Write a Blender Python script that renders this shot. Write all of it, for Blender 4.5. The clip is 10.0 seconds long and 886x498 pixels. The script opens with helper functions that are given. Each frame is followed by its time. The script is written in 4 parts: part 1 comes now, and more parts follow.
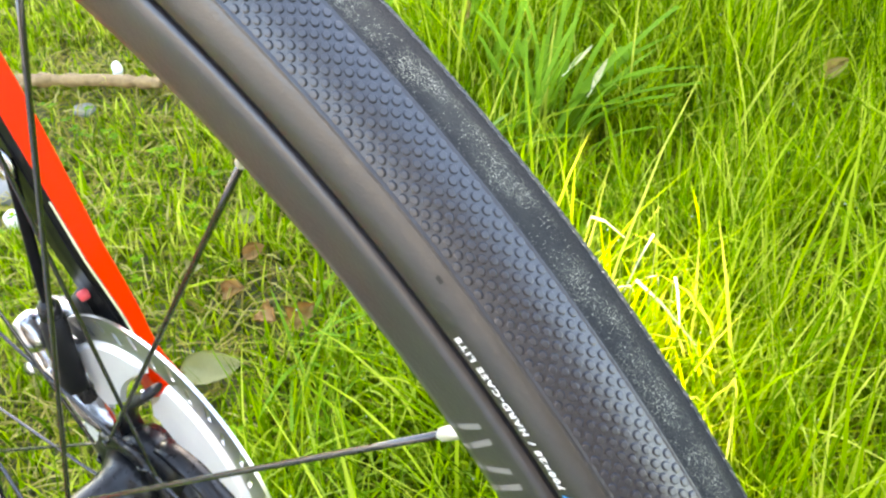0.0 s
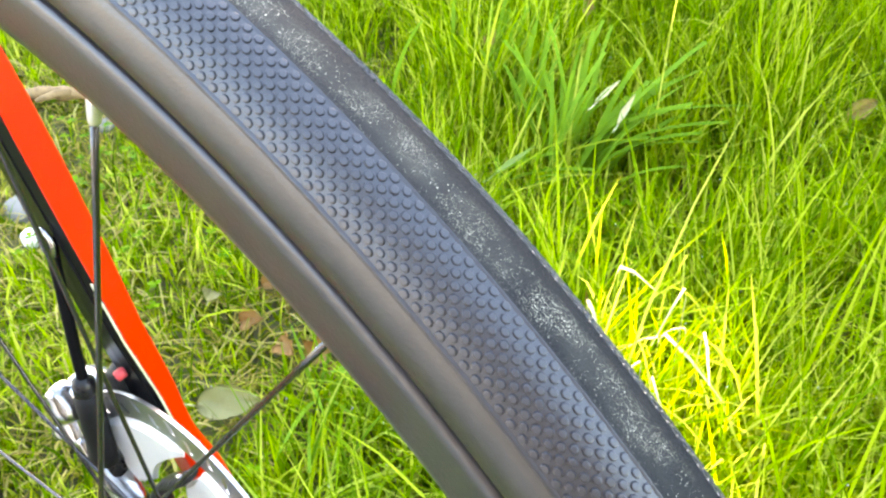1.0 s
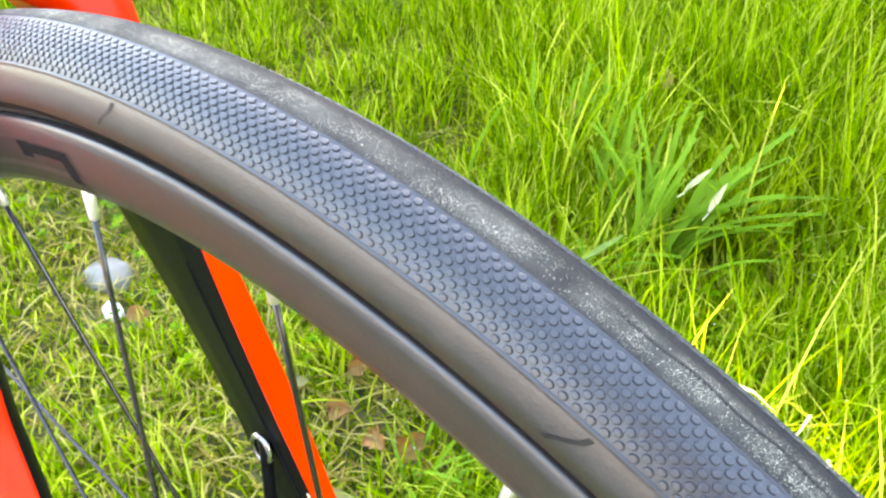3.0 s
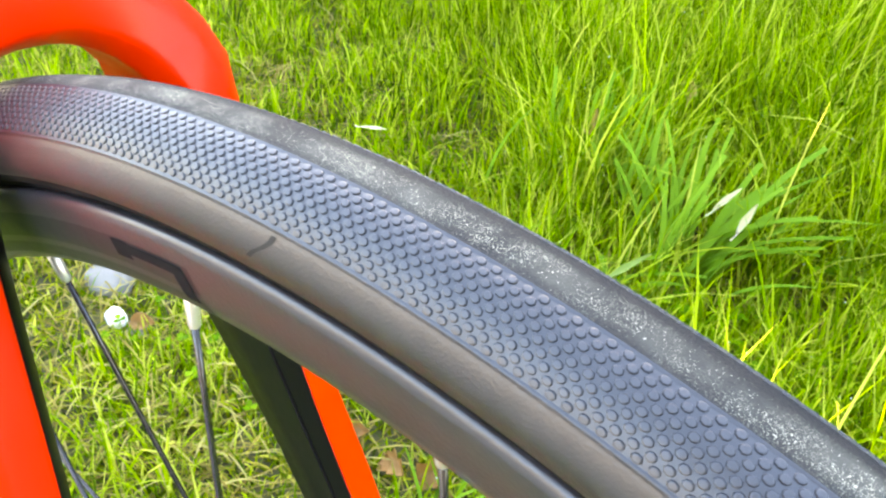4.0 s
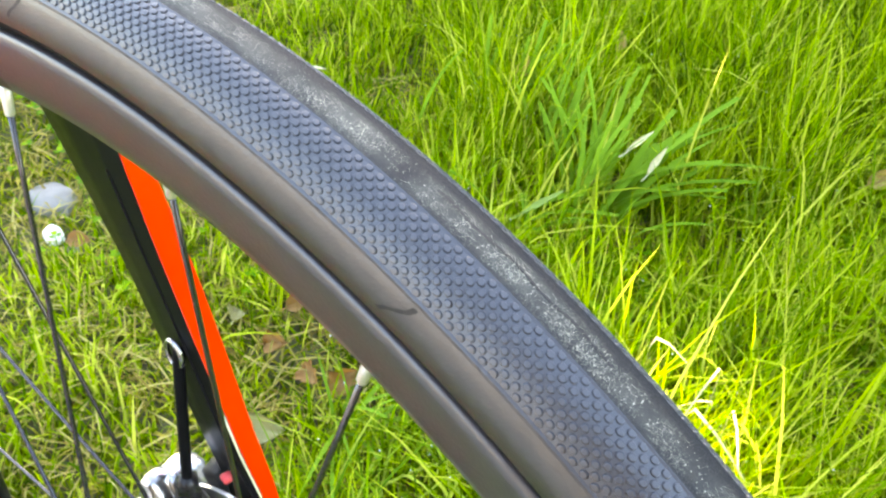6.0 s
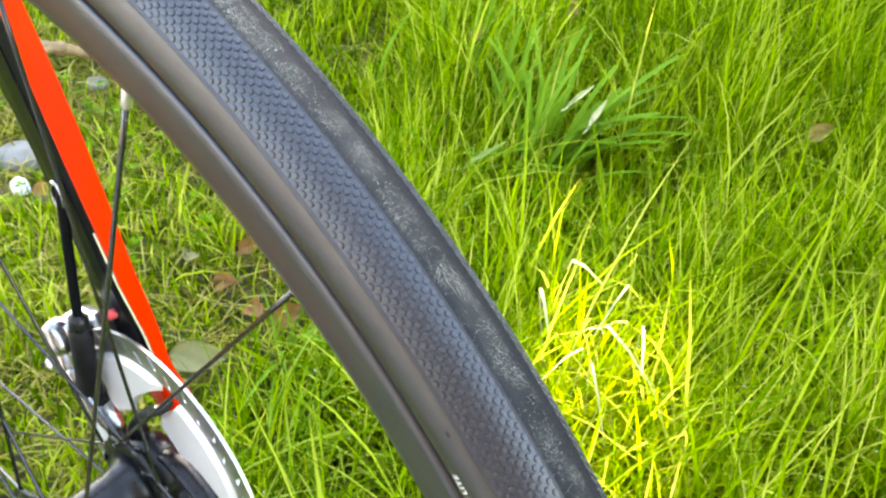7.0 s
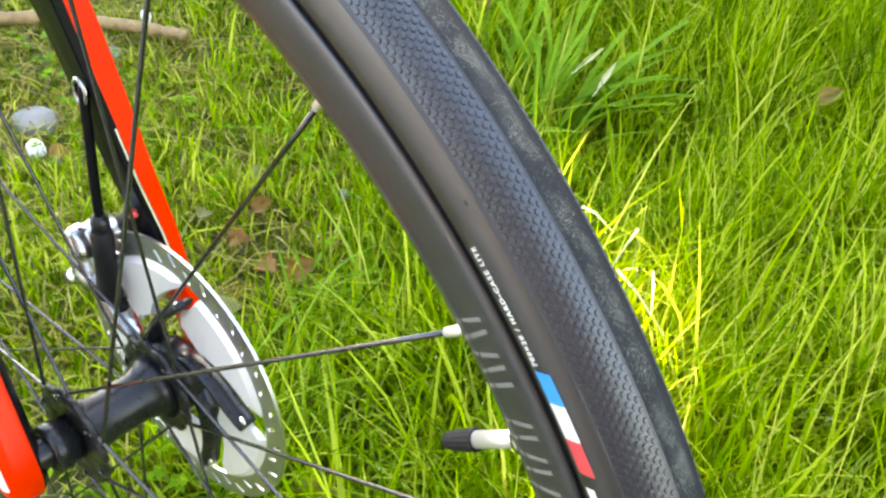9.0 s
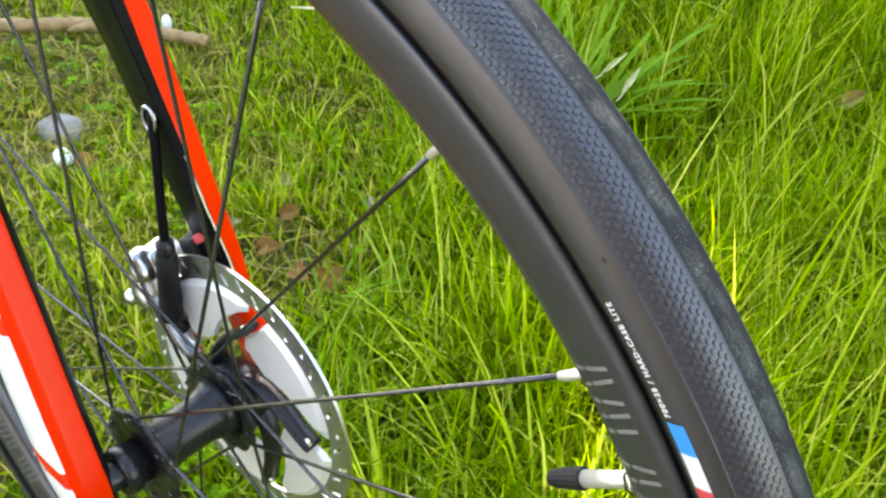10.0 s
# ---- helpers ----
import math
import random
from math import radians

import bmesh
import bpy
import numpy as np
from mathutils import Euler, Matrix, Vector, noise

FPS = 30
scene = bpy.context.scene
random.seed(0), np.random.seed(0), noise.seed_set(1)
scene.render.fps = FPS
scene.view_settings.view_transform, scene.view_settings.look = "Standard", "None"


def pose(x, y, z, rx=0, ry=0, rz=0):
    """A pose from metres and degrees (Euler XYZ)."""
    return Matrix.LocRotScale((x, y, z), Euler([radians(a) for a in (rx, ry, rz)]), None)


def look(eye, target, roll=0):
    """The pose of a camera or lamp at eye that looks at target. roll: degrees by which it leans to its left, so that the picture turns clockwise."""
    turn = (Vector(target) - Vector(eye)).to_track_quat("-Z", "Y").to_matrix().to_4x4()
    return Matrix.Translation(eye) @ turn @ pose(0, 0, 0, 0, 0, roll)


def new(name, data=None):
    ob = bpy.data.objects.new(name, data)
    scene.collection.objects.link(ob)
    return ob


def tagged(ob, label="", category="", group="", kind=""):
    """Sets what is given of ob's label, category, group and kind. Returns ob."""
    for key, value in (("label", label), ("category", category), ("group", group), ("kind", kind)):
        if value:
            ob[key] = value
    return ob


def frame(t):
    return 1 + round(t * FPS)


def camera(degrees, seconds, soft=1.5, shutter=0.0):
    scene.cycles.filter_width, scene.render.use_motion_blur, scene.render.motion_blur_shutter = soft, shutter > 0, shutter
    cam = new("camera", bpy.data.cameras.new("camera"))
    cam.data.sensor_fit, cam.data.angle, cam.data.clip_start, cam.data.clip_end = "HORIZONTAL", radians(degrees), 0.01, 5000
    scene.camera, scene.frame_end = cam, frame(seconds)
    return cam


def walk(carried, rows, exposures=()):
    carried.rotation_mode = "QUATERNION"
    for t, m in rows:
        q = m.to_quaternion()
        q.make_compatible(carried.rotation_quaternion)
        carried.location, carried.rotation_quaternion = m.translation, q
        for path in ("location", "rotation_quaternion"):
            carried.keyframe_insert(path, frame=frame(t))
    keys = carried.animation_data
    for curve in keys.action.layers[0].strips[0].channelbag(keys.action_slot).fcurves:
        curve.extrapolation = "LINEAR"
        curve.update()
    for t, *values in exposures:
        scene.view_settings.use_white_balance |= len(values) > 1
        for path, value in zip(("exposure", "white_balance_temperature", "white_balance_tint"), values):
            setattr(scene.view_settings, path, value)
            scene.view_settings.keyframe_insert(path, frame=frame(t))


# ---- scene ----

# ---------------------------------------------------------------- camera and walk
cam = camera(53.4, 10.0, soft=2.4)
ROWS = [
    (0.0, 0.2998, -0.1048, 0.6611, 55.50, 2.81, 36.79),
    (0.5, 0.2855, -0.0983, 0.6757, 55.68, 1.79, 37.65),
    (1.0, 0.2662, -0.0919, 0.6876, 55.57, 1.42, 38.02),
    (1.5, 0.2483, -0.0915, 0.7016, 55.50, 1.36, 38.03),
    (2.0, 0.2287, -0.0968, 0.7170, 56.00, 1.27, 38.41),
    (2.5, 0.1989, -0.0980, 0.7302, 56.33, 0.98, 38.72),
    (3.0, 0.1643, -0.1031, 0.7440, 56.90, 0.36, 39.72),
    (3.2, 0.1490, -0.1065, 0.7480, 57.01, 0.52, 39.38),
    (4.3, 0.0827, -0.0895, 0.7496, 55.10, -2.95, 39.54),
    (4.5, 0.0769, -0.0917, 0.7463, 54.52, -3.46, 39.29),
    (5.0, 0.0746, -0.0918, 0.7449, 54.13, -4.13, 39.53),
    (5.5, 0.1139, -0.0919, 0.7517, 54.03, -4.01, 39.35),
    (6.0, 0.1937, -0.1082, 0.7459, 54.02, -4.00, 39.43),
    (6.2, 0.2243, -0.1135, 0.7368, 54.06, -3.67, 39.18),
    (7.3, 0.3250, -0.1310, 0.7140, 54.86, -3.60, 39.79),
    (7.5, 0.3388, -0.1383, 0.7060, 55.23, -3.76, 39.90),
    (8.0, 0.3594, -0.1531, 0.6851, 54.99, -3.42, 39.70),
    (8.5, 0.3380, -0.1586, 0.6908, 54.68, -3.24, 39.87),
    (9.0, 0.3275, -0.1522, 0.6834, 54.52, -3.00, 39.99),
    (9.5, 0.3256, -0.1530, 0.6894, 54.28, -2.82, 39.82),
    (10.0, 0.2989, -0.1691, 0.6959, 54.15, -2.70, 39.85),
]
walk(cam, [(t, pose(*p)) for t, *p in ROWS], exposures=[(0, 4.01, 8700, 13), (1, 4.15, 8700, 13), (2, 4.20, 8700, 13), (2.5, 3.98, 8700, 13), (3, 4.17, 8700, 13), (4.5, 4.14, 8700, 13), (5, 3.60, 8700, 13), (5.5, 4.04, 8700, 13), (6, 4.00, 8700, 13), (7.5, 3.83, 8700, 13), (8, 3.83, 8700, 13), (8.5, 3.94, 8700, 13), (9, 3.74, 8700, 13), (9.5, 3.93, 8700, 13), (10, 3.48, 8700, 13)])

# ---------------------------------------------------------------- daylight
SUN_EL, SUN_AZ = radians(30), radians(-30)     # the sun stands over +y, a little towards -x
SUN_DIR = Vector((math.cos(SUN_EL) * math.sin(SUN_AZ), math.cos(SUN_EL) * math.cos(SUN_AZ), math.sin(SUN_EL)))
world = bpy.data.worlds.new("daylight")
scene.world = world
world.use_nodes = True
wn = world.node_tree.nodes
sky = wn.new("ShaderNodeTexSky")
sky.sky_type, sky.sun_disc = "NISHITA", False
sky.sun_elevation, sky.sun_rotation = SUN_EL, SUN_AZ
world.node_tree.links.new(sky.outputs[0], wn["Background"].inputs[0])
wn["Background"].inputs[1].default_value = 0.14
sun = new("sun", bpy.data.lights.new("sun", "SUN"))
sun.data.energy, sun.data.angle, sun.data.color = 2.45, radians(0.6), (1.0, 0.92, 0.76)
sun.matrix_world = look(SUN_DIR * 20, (0, 0, 0))


# ---------------------------------------------------------------- materials
def nodes_of(name):
    m = bpy.data.materials.new(name)
    m.use_nodes = True
    return m, m.node_tree.nodes, m.node_tree.links, m.node_tree.nodes["Principled BSDF"]


def surface(name, low, high, scale=40.0, rough=(0.4, 0.6), metal=0.0, bump=0.0, bump_scale=300.0, coat=0.0, spec=0.5, speck=None, coords="Object"):
    """Noise between two colours at one scale, roughness and relief at a finer one."""
    m, n, l, b = nodes_of(name)
    tc = n.new("ShaderNodeTexCoord")
    big = n.new("ShaderNodeTexNoise")
    big.inputs["Scale"].default_value, big.inputs["Detail"].default_value = scale, 5
    l.new(tc.outputs[coords], big.inputs["Vector"])
    mix = n.new("ShaderNodeMix")
    mix.data_type = "RGBA"
    mix.inputs["A"].default_value, mix.inputs["B"].default_value = (*low, 1), (*high, 1)
    l.new(big.outputs["Fac"], mix.inputs["Factor"])
    colour = mix.outputs["Result"]
    fine = n.new("ShaderNodeTexNoise")
    fine.inputs["Scale"].default_value, fine.inputs["Detail"].default_value = bump_scale, 3
    l.new(tc.outputs[coords], fine.inputs["Vector"])
    if speck:
        sc, cut, col = speck
        v = n.new("ShaderNodeTexNoise")
        v.inputs["Scale"].default_value, v.inputs["Detail"].default_value = sc, 1
        l.new(tc.outputs[coords], v.inputs["Vector"])
        ramp = n.new("ShaderNodeMapRange")
        ramp.inputs["From Min"].default_value, ramp.inputs["From Max"].default_value = cut, cut + 0.06
        l.new(v.outputs["Fac"], ramp.inputs["Value"])
        mix2 = n.new("ShaderNodeMix")
        mix2.data_type = "RGBA"
        mix2.inputs["B"].default_value = (*col, 1)
        l.new(ramp.outputs[0], mix2.inputs["Factor"])
        l.new(colour, mix2.inputs["A"])
        colour = mix2.outputs["Result"]
    l.new(colour, b.inputs["Base Color"])
    r = n.new("ShaderNodeMapRange")
    r.inputs["To Min"].default_value, r.inputs["To Max"].default_value = rough
    l.new(fine.outputs["Fac"], r.inputs["Value"])
    l.new(r.outputs[0], b.inputs["Roughness"])
    b.inputs["Metallic"].default_value = metal
    b.inputs["Specular IOR Level"].default_value = spec
    b.inputs["Coat Weight"].default_value = coat
    b.inputs["Coat Roughness"].default_value = 0.08
    if bump:
        bp = n.new("ShaderNodeBump")
        bp.inputs["Strength"].default_value, bp.inputs["Distance"].default_value = bump, 0.001
        l.new(fine.outputs["Fac"], bp.inputs["Height"])
        l.new(bp.outputs[0], b.inputs["Normal"])
    return m


def leaf_material(name, stops, patch=1.6, through_light=0.45, rough=0.45):
    """Thin leaf: each island takes its own tone, patches of ground shift it; light shines through."""
    m, n, l, b = nodes_of(name)
    geo = n.new("ShaderNodeNewGeometry")
    tc = n.new("ShaderNodeTexCoord")
    pn = n.new("ShaderNodeTexNoise")
    pn.inputs["Scale"].default_value = patch
    l.new(tc.outputs["Object"], pn.inputs["Vector"])
    add = n.new("ShaderNodeMath")
    add.operation = "MULTIPLY_ADD"
    add.inputs[1].default_value, add.inputs[2].default_value = 0.9, -0.45
    l.new(pn.outputs["Fac"], add.inputs[0])
    tot = n.new("ShaderNodeMath")
    tot.use_clamp = True
    l.new(add.outputs[0], tot.inputs[0])
    l.new(geo.outputs["Random Per Island"], tot.inputs[1])
    ramp = n.new("ShaderNodeValToRGB")
    e = ramp.color_ramp.elements
    e[0].position, e[0].color = stops[0][0], (*stops[0][1], 1)
    e[1].position, e[1].color = stops[-1][0], (*stops[-1][1], 1)
    for p, c in stops[1:-1]:
        e.new(p).color = (*c, 1)
    l.new(tot.outputs[0], ramp.inputs["Fac"])
    l.new(ramp.outputs["Color"], b.inputs["Base Color"])
    b.inputs["Roughness"].default_value = rough
    b.inputs["Specular IOR Level"].default_value = 0.04
    tr = n.new("ShaderNodeBsdfTranslucent")
    l.new(ramp.outputs["Color"], tr.inputs["Color"])
    mx = n.new("ShaderNodeMixShader")
    mx.inputs[0].default_value = through_light
    l.new(b.outputs[0], mx.inputs[1])
    l.new(tr.outputs[0], mx.inputs[2])
    l.new(mx.outputs[0], n["Material Output"].inputs["Surface"])
    return m


M_SOIL = surface("soil", (0.05, 0.042, 0.022), (0.11, 0.115, 0.03), 14, (0.8, 1.0), bump=0.8, bump_scale=120)
M_GRASS = leaf_material("grass_blade", [(0.0, (0.035, 0.085, 0.0015)), (0.35, (0.16, 0.31, 0.003)), (0.72, (0.38, 0.53, 0.008)), (1.0, (0.62, 0.65, 0.10))], through_light=0.5)
# green grass with sunlight put into its base colour as yellow
M_SUNLIT = leaf_material("sunlit_grass_blade", [(0.0, (0.20, 0.34, 0.003)), (0.5, (0.36, 0.47, 0.004)), (1.0, (0.56, 0.58, 0.01))], 6.0, 0.5)
M_MOSS = leaf_material("moss_and_seedlings", [(0.0, (0.045, 0.085, 0.002)), (0.5, (0.15, 0.20, 0.004)), (0.85, (0.31, 0.34, 0.01)), (1.0, (0.42, 0.34, 0.07))], 4.0, 0.25, 0.7)
M_THATCH = leaf_material("dry_thatch", [(0.0, (0.16, 0.12, 0.025)), (0.5, (0.30, 0.25, 0.06)), (1.0, (0.46, 0.4, 0.13))], 3.0, 0.2, 0.8)
M_BROAD = leaf_material("broad_blade", [(0.0, (0.10, 0.25, 0.012)), (0.6, (0.22, 0.40, 0.034)), (1.0, (0.42, 0.58, 0.10))], 3.0, 0.4, 0.35)
M_CLOVER = leaf_material("clover_leaf", [(0.0, (0.06, 0.18, 0.003)), (0.6, (0.13, 0.28, 0.005)), (1.0, (0.23, 0.4, 0.01))], 3.0, 0.35, 0.45)
M_RUBBER = surface("sidewall_rubber", (0.018, 0.0158, 0.0158), (0.030, 0.0265, 0.0262), 60, (0.30, 0.44), bump=0.12, bump_scale=1500, spec=1.0)
# black for the rim and fork marks and the painted gap shade
M_MARKS_SHADE = surface("black_marks_shade", (0.004, 0.004, 0.005), (0.008, 0.008, 0.009), 70, (0.7, 0.9), spec=0.15)


def tread_material():
    """Worn rubber: dusty film in patches, with clusters of fine pale grit pressed into it."""
    m, n, l, b = nodes_of("tread_rubber")
    tc = n.new("ShaderNodeTexCoord")

    def noise_at(scale, detail=3):
        q = n.new("ShaderNodeTexNoise")
        q.inputs["Scale"].default_value, q.inputs["Detail"].default_value = scale, detail
        l.new(tc.outputs["Object"], q.inputs["Vector"])
        return q.outputs["Fac"]

    def span(v, lo, hi, a=0.0, c=1.0):
        q = n.new("ShaderNodeMapRange")
        for key, val in (("From Min", lo), ("From Max", hi), ("To Min", a), ("To Max", c)):
            q.inputs[key].default_value = val
        l.new(v, q.inputs["Value"])
        return q.outputs[0]

    def times(u, v):
        q = n.new("ShaderNodeMath")
        q.operation = "MULTIPLY"
        l.new(u, q.inputs[0])
        l.new(v, q.inputs[1])
        return q.outputs[0]

    def blend(f, u, v):
        q = n.new("ShaderNodeMix")
        q.data_type = "RGBA"
        l.new(f, q.inputs["Factor"])
        for key, c in (("A", u), ("B", v)):
            if isinstance(c, tuple):
                q.inputs[key].default_value = (*c, 1)
            else:
                l.new(c, q.inputs[key])
        return q.outputs["Result"]

    split = n.new("ShaderNodeSeparateXYZ")
    l.new(tc.outputs["Object"], split.inputs[0])
    side = n.new("ShaderNodeMath")
    side.operation = "ABSOLUTE"
    l.new(split.outputs["Y"], side.inputs[0])
    crown = span(side.outputs[0], 0.0044, 0.0018)
    dusty = span(split.outputs["X"], 0.29, 0.10, 0.15, 1.0)
    film = blend(times(times(span(noise_at(70, 6), 0.32, 0.66), crown), dusty), (0.010, 0.012, 0.015), (0.070, 0.074, 0.066))
    cluster = times(span(noise_at(120, 4), 0.42, 0.62), crown)
    grit = times(span(noise_at(4200, 1), 0.58, 0.66), cluster)
    col = blend(grit, film, (0.42, 0.42, 0.34))
    sparse = times(span(noise_at(3000, 0), 0.76, 0.79), crown)
    col = blend(sparse, col, (0.5, 0.5, 0.42))
    l.new(col, b.inputs["Base Color"])
    fine = noise_at(2600, 3)
    l.new(span(fine, 0.2, 0.8, 0.6, 0.9), b.inputs["Roughness"])
    b.inputs["Specular IOR Level"].default_value = 0.3
    bp = n.new("ShaderNodeBump")
    bp.inputs["Strength"].default_value, bp.inputs["Distance"].default_value = 0.5, 0.0006
    l.new(fine, bp.inputs["Height"])
    l.new(bp.outputs[0], b.inputs["Normal"])
    return m


M_TREAD = tread_material()
M_DOT = surface("dotted_rubber", (0.014, 0.0155, 0.022), (0.024, 0.026, 0.036), 80, (0.30, 0.42), bump=0.1, bump_scale=2000, spec=1.0)
M_RIM = surface("rim_anodised", (0.028, 0.0262, 0.0292), (0.043, 0.0402, 0.0446), 25, (0.26, 0.36), metal=0.0, spec=0.9, bump=0.08, bump_scale=900)
M_DARK = surface("dark_gap", (0.005, 0.005, 0.006), (0.01, 0.01, 0.011), 40, (0.5, 0.7))
M_SPOKE = surface("spoke_black", (0.009, 0.009, 0.010), (0.018, 0.018, 0.019), 90, (0.18, 0.3), spec=1.0)
M_BLACK = surface("hub_black", (0.008, 0.008, 0.009), (0.018, 0.018, 0.02), 70, (0.22, 0.36), bump=0.05, spec=0.4)
M_SATIN = surface("carbon_black", (0.004, 0.004, 0.0045), (0.009, 0.009, 0.0105), 120, (0.26, 0.38), spec=0.08)
M_BRASS = surface("nipple_alloy", (0.75, 0.72, 0.62), (0.85, 0.83, 0.76), 200, (0.25, 0.4), metal=0.6)
M_CHROME = surface("polished_alloy", (0.7, 0.7, 0.7), (0.85, 0.85, 0.85), 150, (0.1, 0.22), metal=1.0)
M_FORGED = surface("forged_alloy", (0.4, 0.4, 0.41), (0.68, 0.68, 0.69), 90, (0.16, 0.3), metal=1.0, bump=0.1)
M_LONG = leaf_material("long_grass_blade", [(0.0, (0.0774, 0.1892, 0.00516)), (0.5, (0.215, 0.3698, 0.01376)), (1.0, (0.43, 0.5246, 0.0774))], 4.0, 0.4, 0.4)
M_STEEL = surface("rotor_steel", (0.5, 0.5, 0.5), (0.66, 0.66, 0.66), 120, (0.28, 0.4), metal=1.0, bump=0.05)
M_FIN = surface("rotor_fin_alloy", (0.80, 0.80, 0.80), (0.92, 0.92, 0.92), 90, (0.28, 0.42), metal=0.3, bump=0.06)
M_ORANGE = surface("orange_paint", (0.82, 0.020, 0.001), (0.88, 0.028, 0.001), 12, (0.3, 0.36), coat=0.05, spec=0.18)
M_WHITE = surface("white_paint", (0.8, 0.8, 0.79), (0.86, 0.86, 0.85), 40, (0.3, 0.4), coat=0.3)
M_PRINT = surface("white_print", (0.75, 0.75, 0.75), (0.82, 0.82, 0.82), 200, (0.5, 0.6))
M_BLUE = surface("blue_print", (0.0, 0.28, 0.75), (0.0, 0.32, 0.8), 200, (0.45, 0.55))
M_RED = surface("red_print", (0.7, 0.06, 0.07), (0.75, 0.08, 0.09), 200, (0.45, 0.55))
M_GREY = surface("grey_print", (0.18, 0.175, 0.17), (0.22, 0.215, 0.21), 200, (0.4, 0.5))
M_GLOSS = surface("gloss_decal", (0.016, 0.017, 0.019), (0.026, 0.027, 0.03), 60, (0.3, 0.42), spec=0.5)
M_CAP = surface("cap_plastic", (0.008, 0.008, 0.009), (0.014, 0.014, 0.015), 120, (0.5, 0.65), spec=0.3)
M_STONE = surface("stone_grey", (0.11, 0.105, 0.098), (0.29, 0.28, 0.255), 38, (0.7, 0.9), bump=0.7, bump_scale=160)
M_QUARTZ = surface("stone_white", (0.7, 0.69, 0.66), (0.85, 0.84, 0.80), 50, (0.5, 0.7), bump=0.4)
M_BARK = surface("stick_bark", (0.09, 0.05, 0.02), (0.44, 0.29, 0.13), 90, (0.7, 0.9), bump=1.0, bump_scale=260)
M_BROWN = surface("dead_leaf", (0.28, 0.13, 0.035), (0.66, 0.40, 0.15), 70, (0.6, 0.8), bump=0.3)
M_TAN = surface("tan_leaf", (0.46, 0.29, 0.10), (0.72, 0.52, 0.25), 60, (0.5, 0.7), bump=0.3)
M_PALE = surface("pale_leaf", (0.30, 0.29, 0.10), (0.47, 0.43, 0.20), 50, (0.5, 0.7), bump=0.3)
M_PALEGREEN = surface("pale_green_blade", (0.22, 0.36, 0.06), (0.36, 0.48, 0.12), 90, (0.5, 0.7), bump=0.2)
M_STRAW = surface("dead_blade", (0.42, 0.39, 0.16), (0.6, 0.56, 0.28), 120, (0.5, 0.7))
M_BLEACH = surface("bleached_leaf", (0.72, 0.66, 0.38), (0.86, 0.82, 0.58), 120, (0.5, 0.7))
M_DEW = surface("dew", (0.9, 0.9, 0.9), (0.95, 0.95, 0.95), 50, (0.05, 0.1))
M_DEW.node_tree.nodes["Principled BSDF"].inputs["Transmission Weight"].default_value = 0.5
M_BOUNCE_PAVING = surface("bounce_paving_grey", (0.41, 0.407, 0.40), (0.50, 0.496, 0.488), 6, (0.75, 0.95), bump=0.4, bump_scale=90)
M_DARKENING = surface("darkening_wall_brown", (0.03, 0.028, 0.027), (0.06, 0.055, 0.05), 9, (0.6, 0.8), bump=0.4, bump_scale=60)
M_WALL = surface("added_wall_grey", (0.17, 0.165, 0.165), (0.24, 0.235, 0.235), 2.5, (0.8, 0.95), bump=0.4, bump_scale=80)


# ---------------------------------------------------------------- building helpers
def empty(name, at, label, category, group="", kind=""):
    ob = new(name)
    ob.empty_display_size = 0.05
    ob.matrix_world = Matrix.Translation(at)
    return tagged(ob, label, category, group, kind)


def attach(ob, parent):
    ob.parent = parent
    if parent.parent is None:
        ob.matrix_parent_inverse = parent.matrix_basis.inverted()
    return ob


def part(name, bm, material, parent=None, label="", smooth=True):
    me = bpy.data.meshes.new(name)
    bm.to_mesh(me)
    bm.free()
    if smooth:
        me.polygons.foreach_set("use_smooth", [True] * len(me.polygons))
    mats = material if isinstance(material, (list, tuple)) else [material]
    for mt in mats:
        me.materials.append(mt)
    ob = new(name, me)
    if parent:
        attach(ob, parent)
    return tagged(ob, label)


HUB_Z = 0.339


def W(theta, r, y):
    """Wheel coordinates: angle from straight ahead upwards (degrees), radius, sideways."""
    a = radians(theta)
    return Vector((r * math.cos(a), y, HUB_Z + r * math.sin(a)))


def revolve(profile, steps=180, closed=True, y0=0.0):
    """A ring about the axle from a profile of (y, r)."""
    bm = bmesh.new()
    rows = [[bm.verts.new(W(360 * i / steps, r, y + y0)) for y, r in profile] for i in range(steps)]
    k = len(profile)
    for i in range(steps):
        a, b = rows[i], rows[(i + 1) % steps]
        for j in range(k if closed else k - 1):
            bm.faces.new((a[j], a[(j + 1) % k], b[(j + 1) % k], b[j]))
    bmesh.ops.recalc_face_normals(bm, faces=bm.faces[:])
    return bm


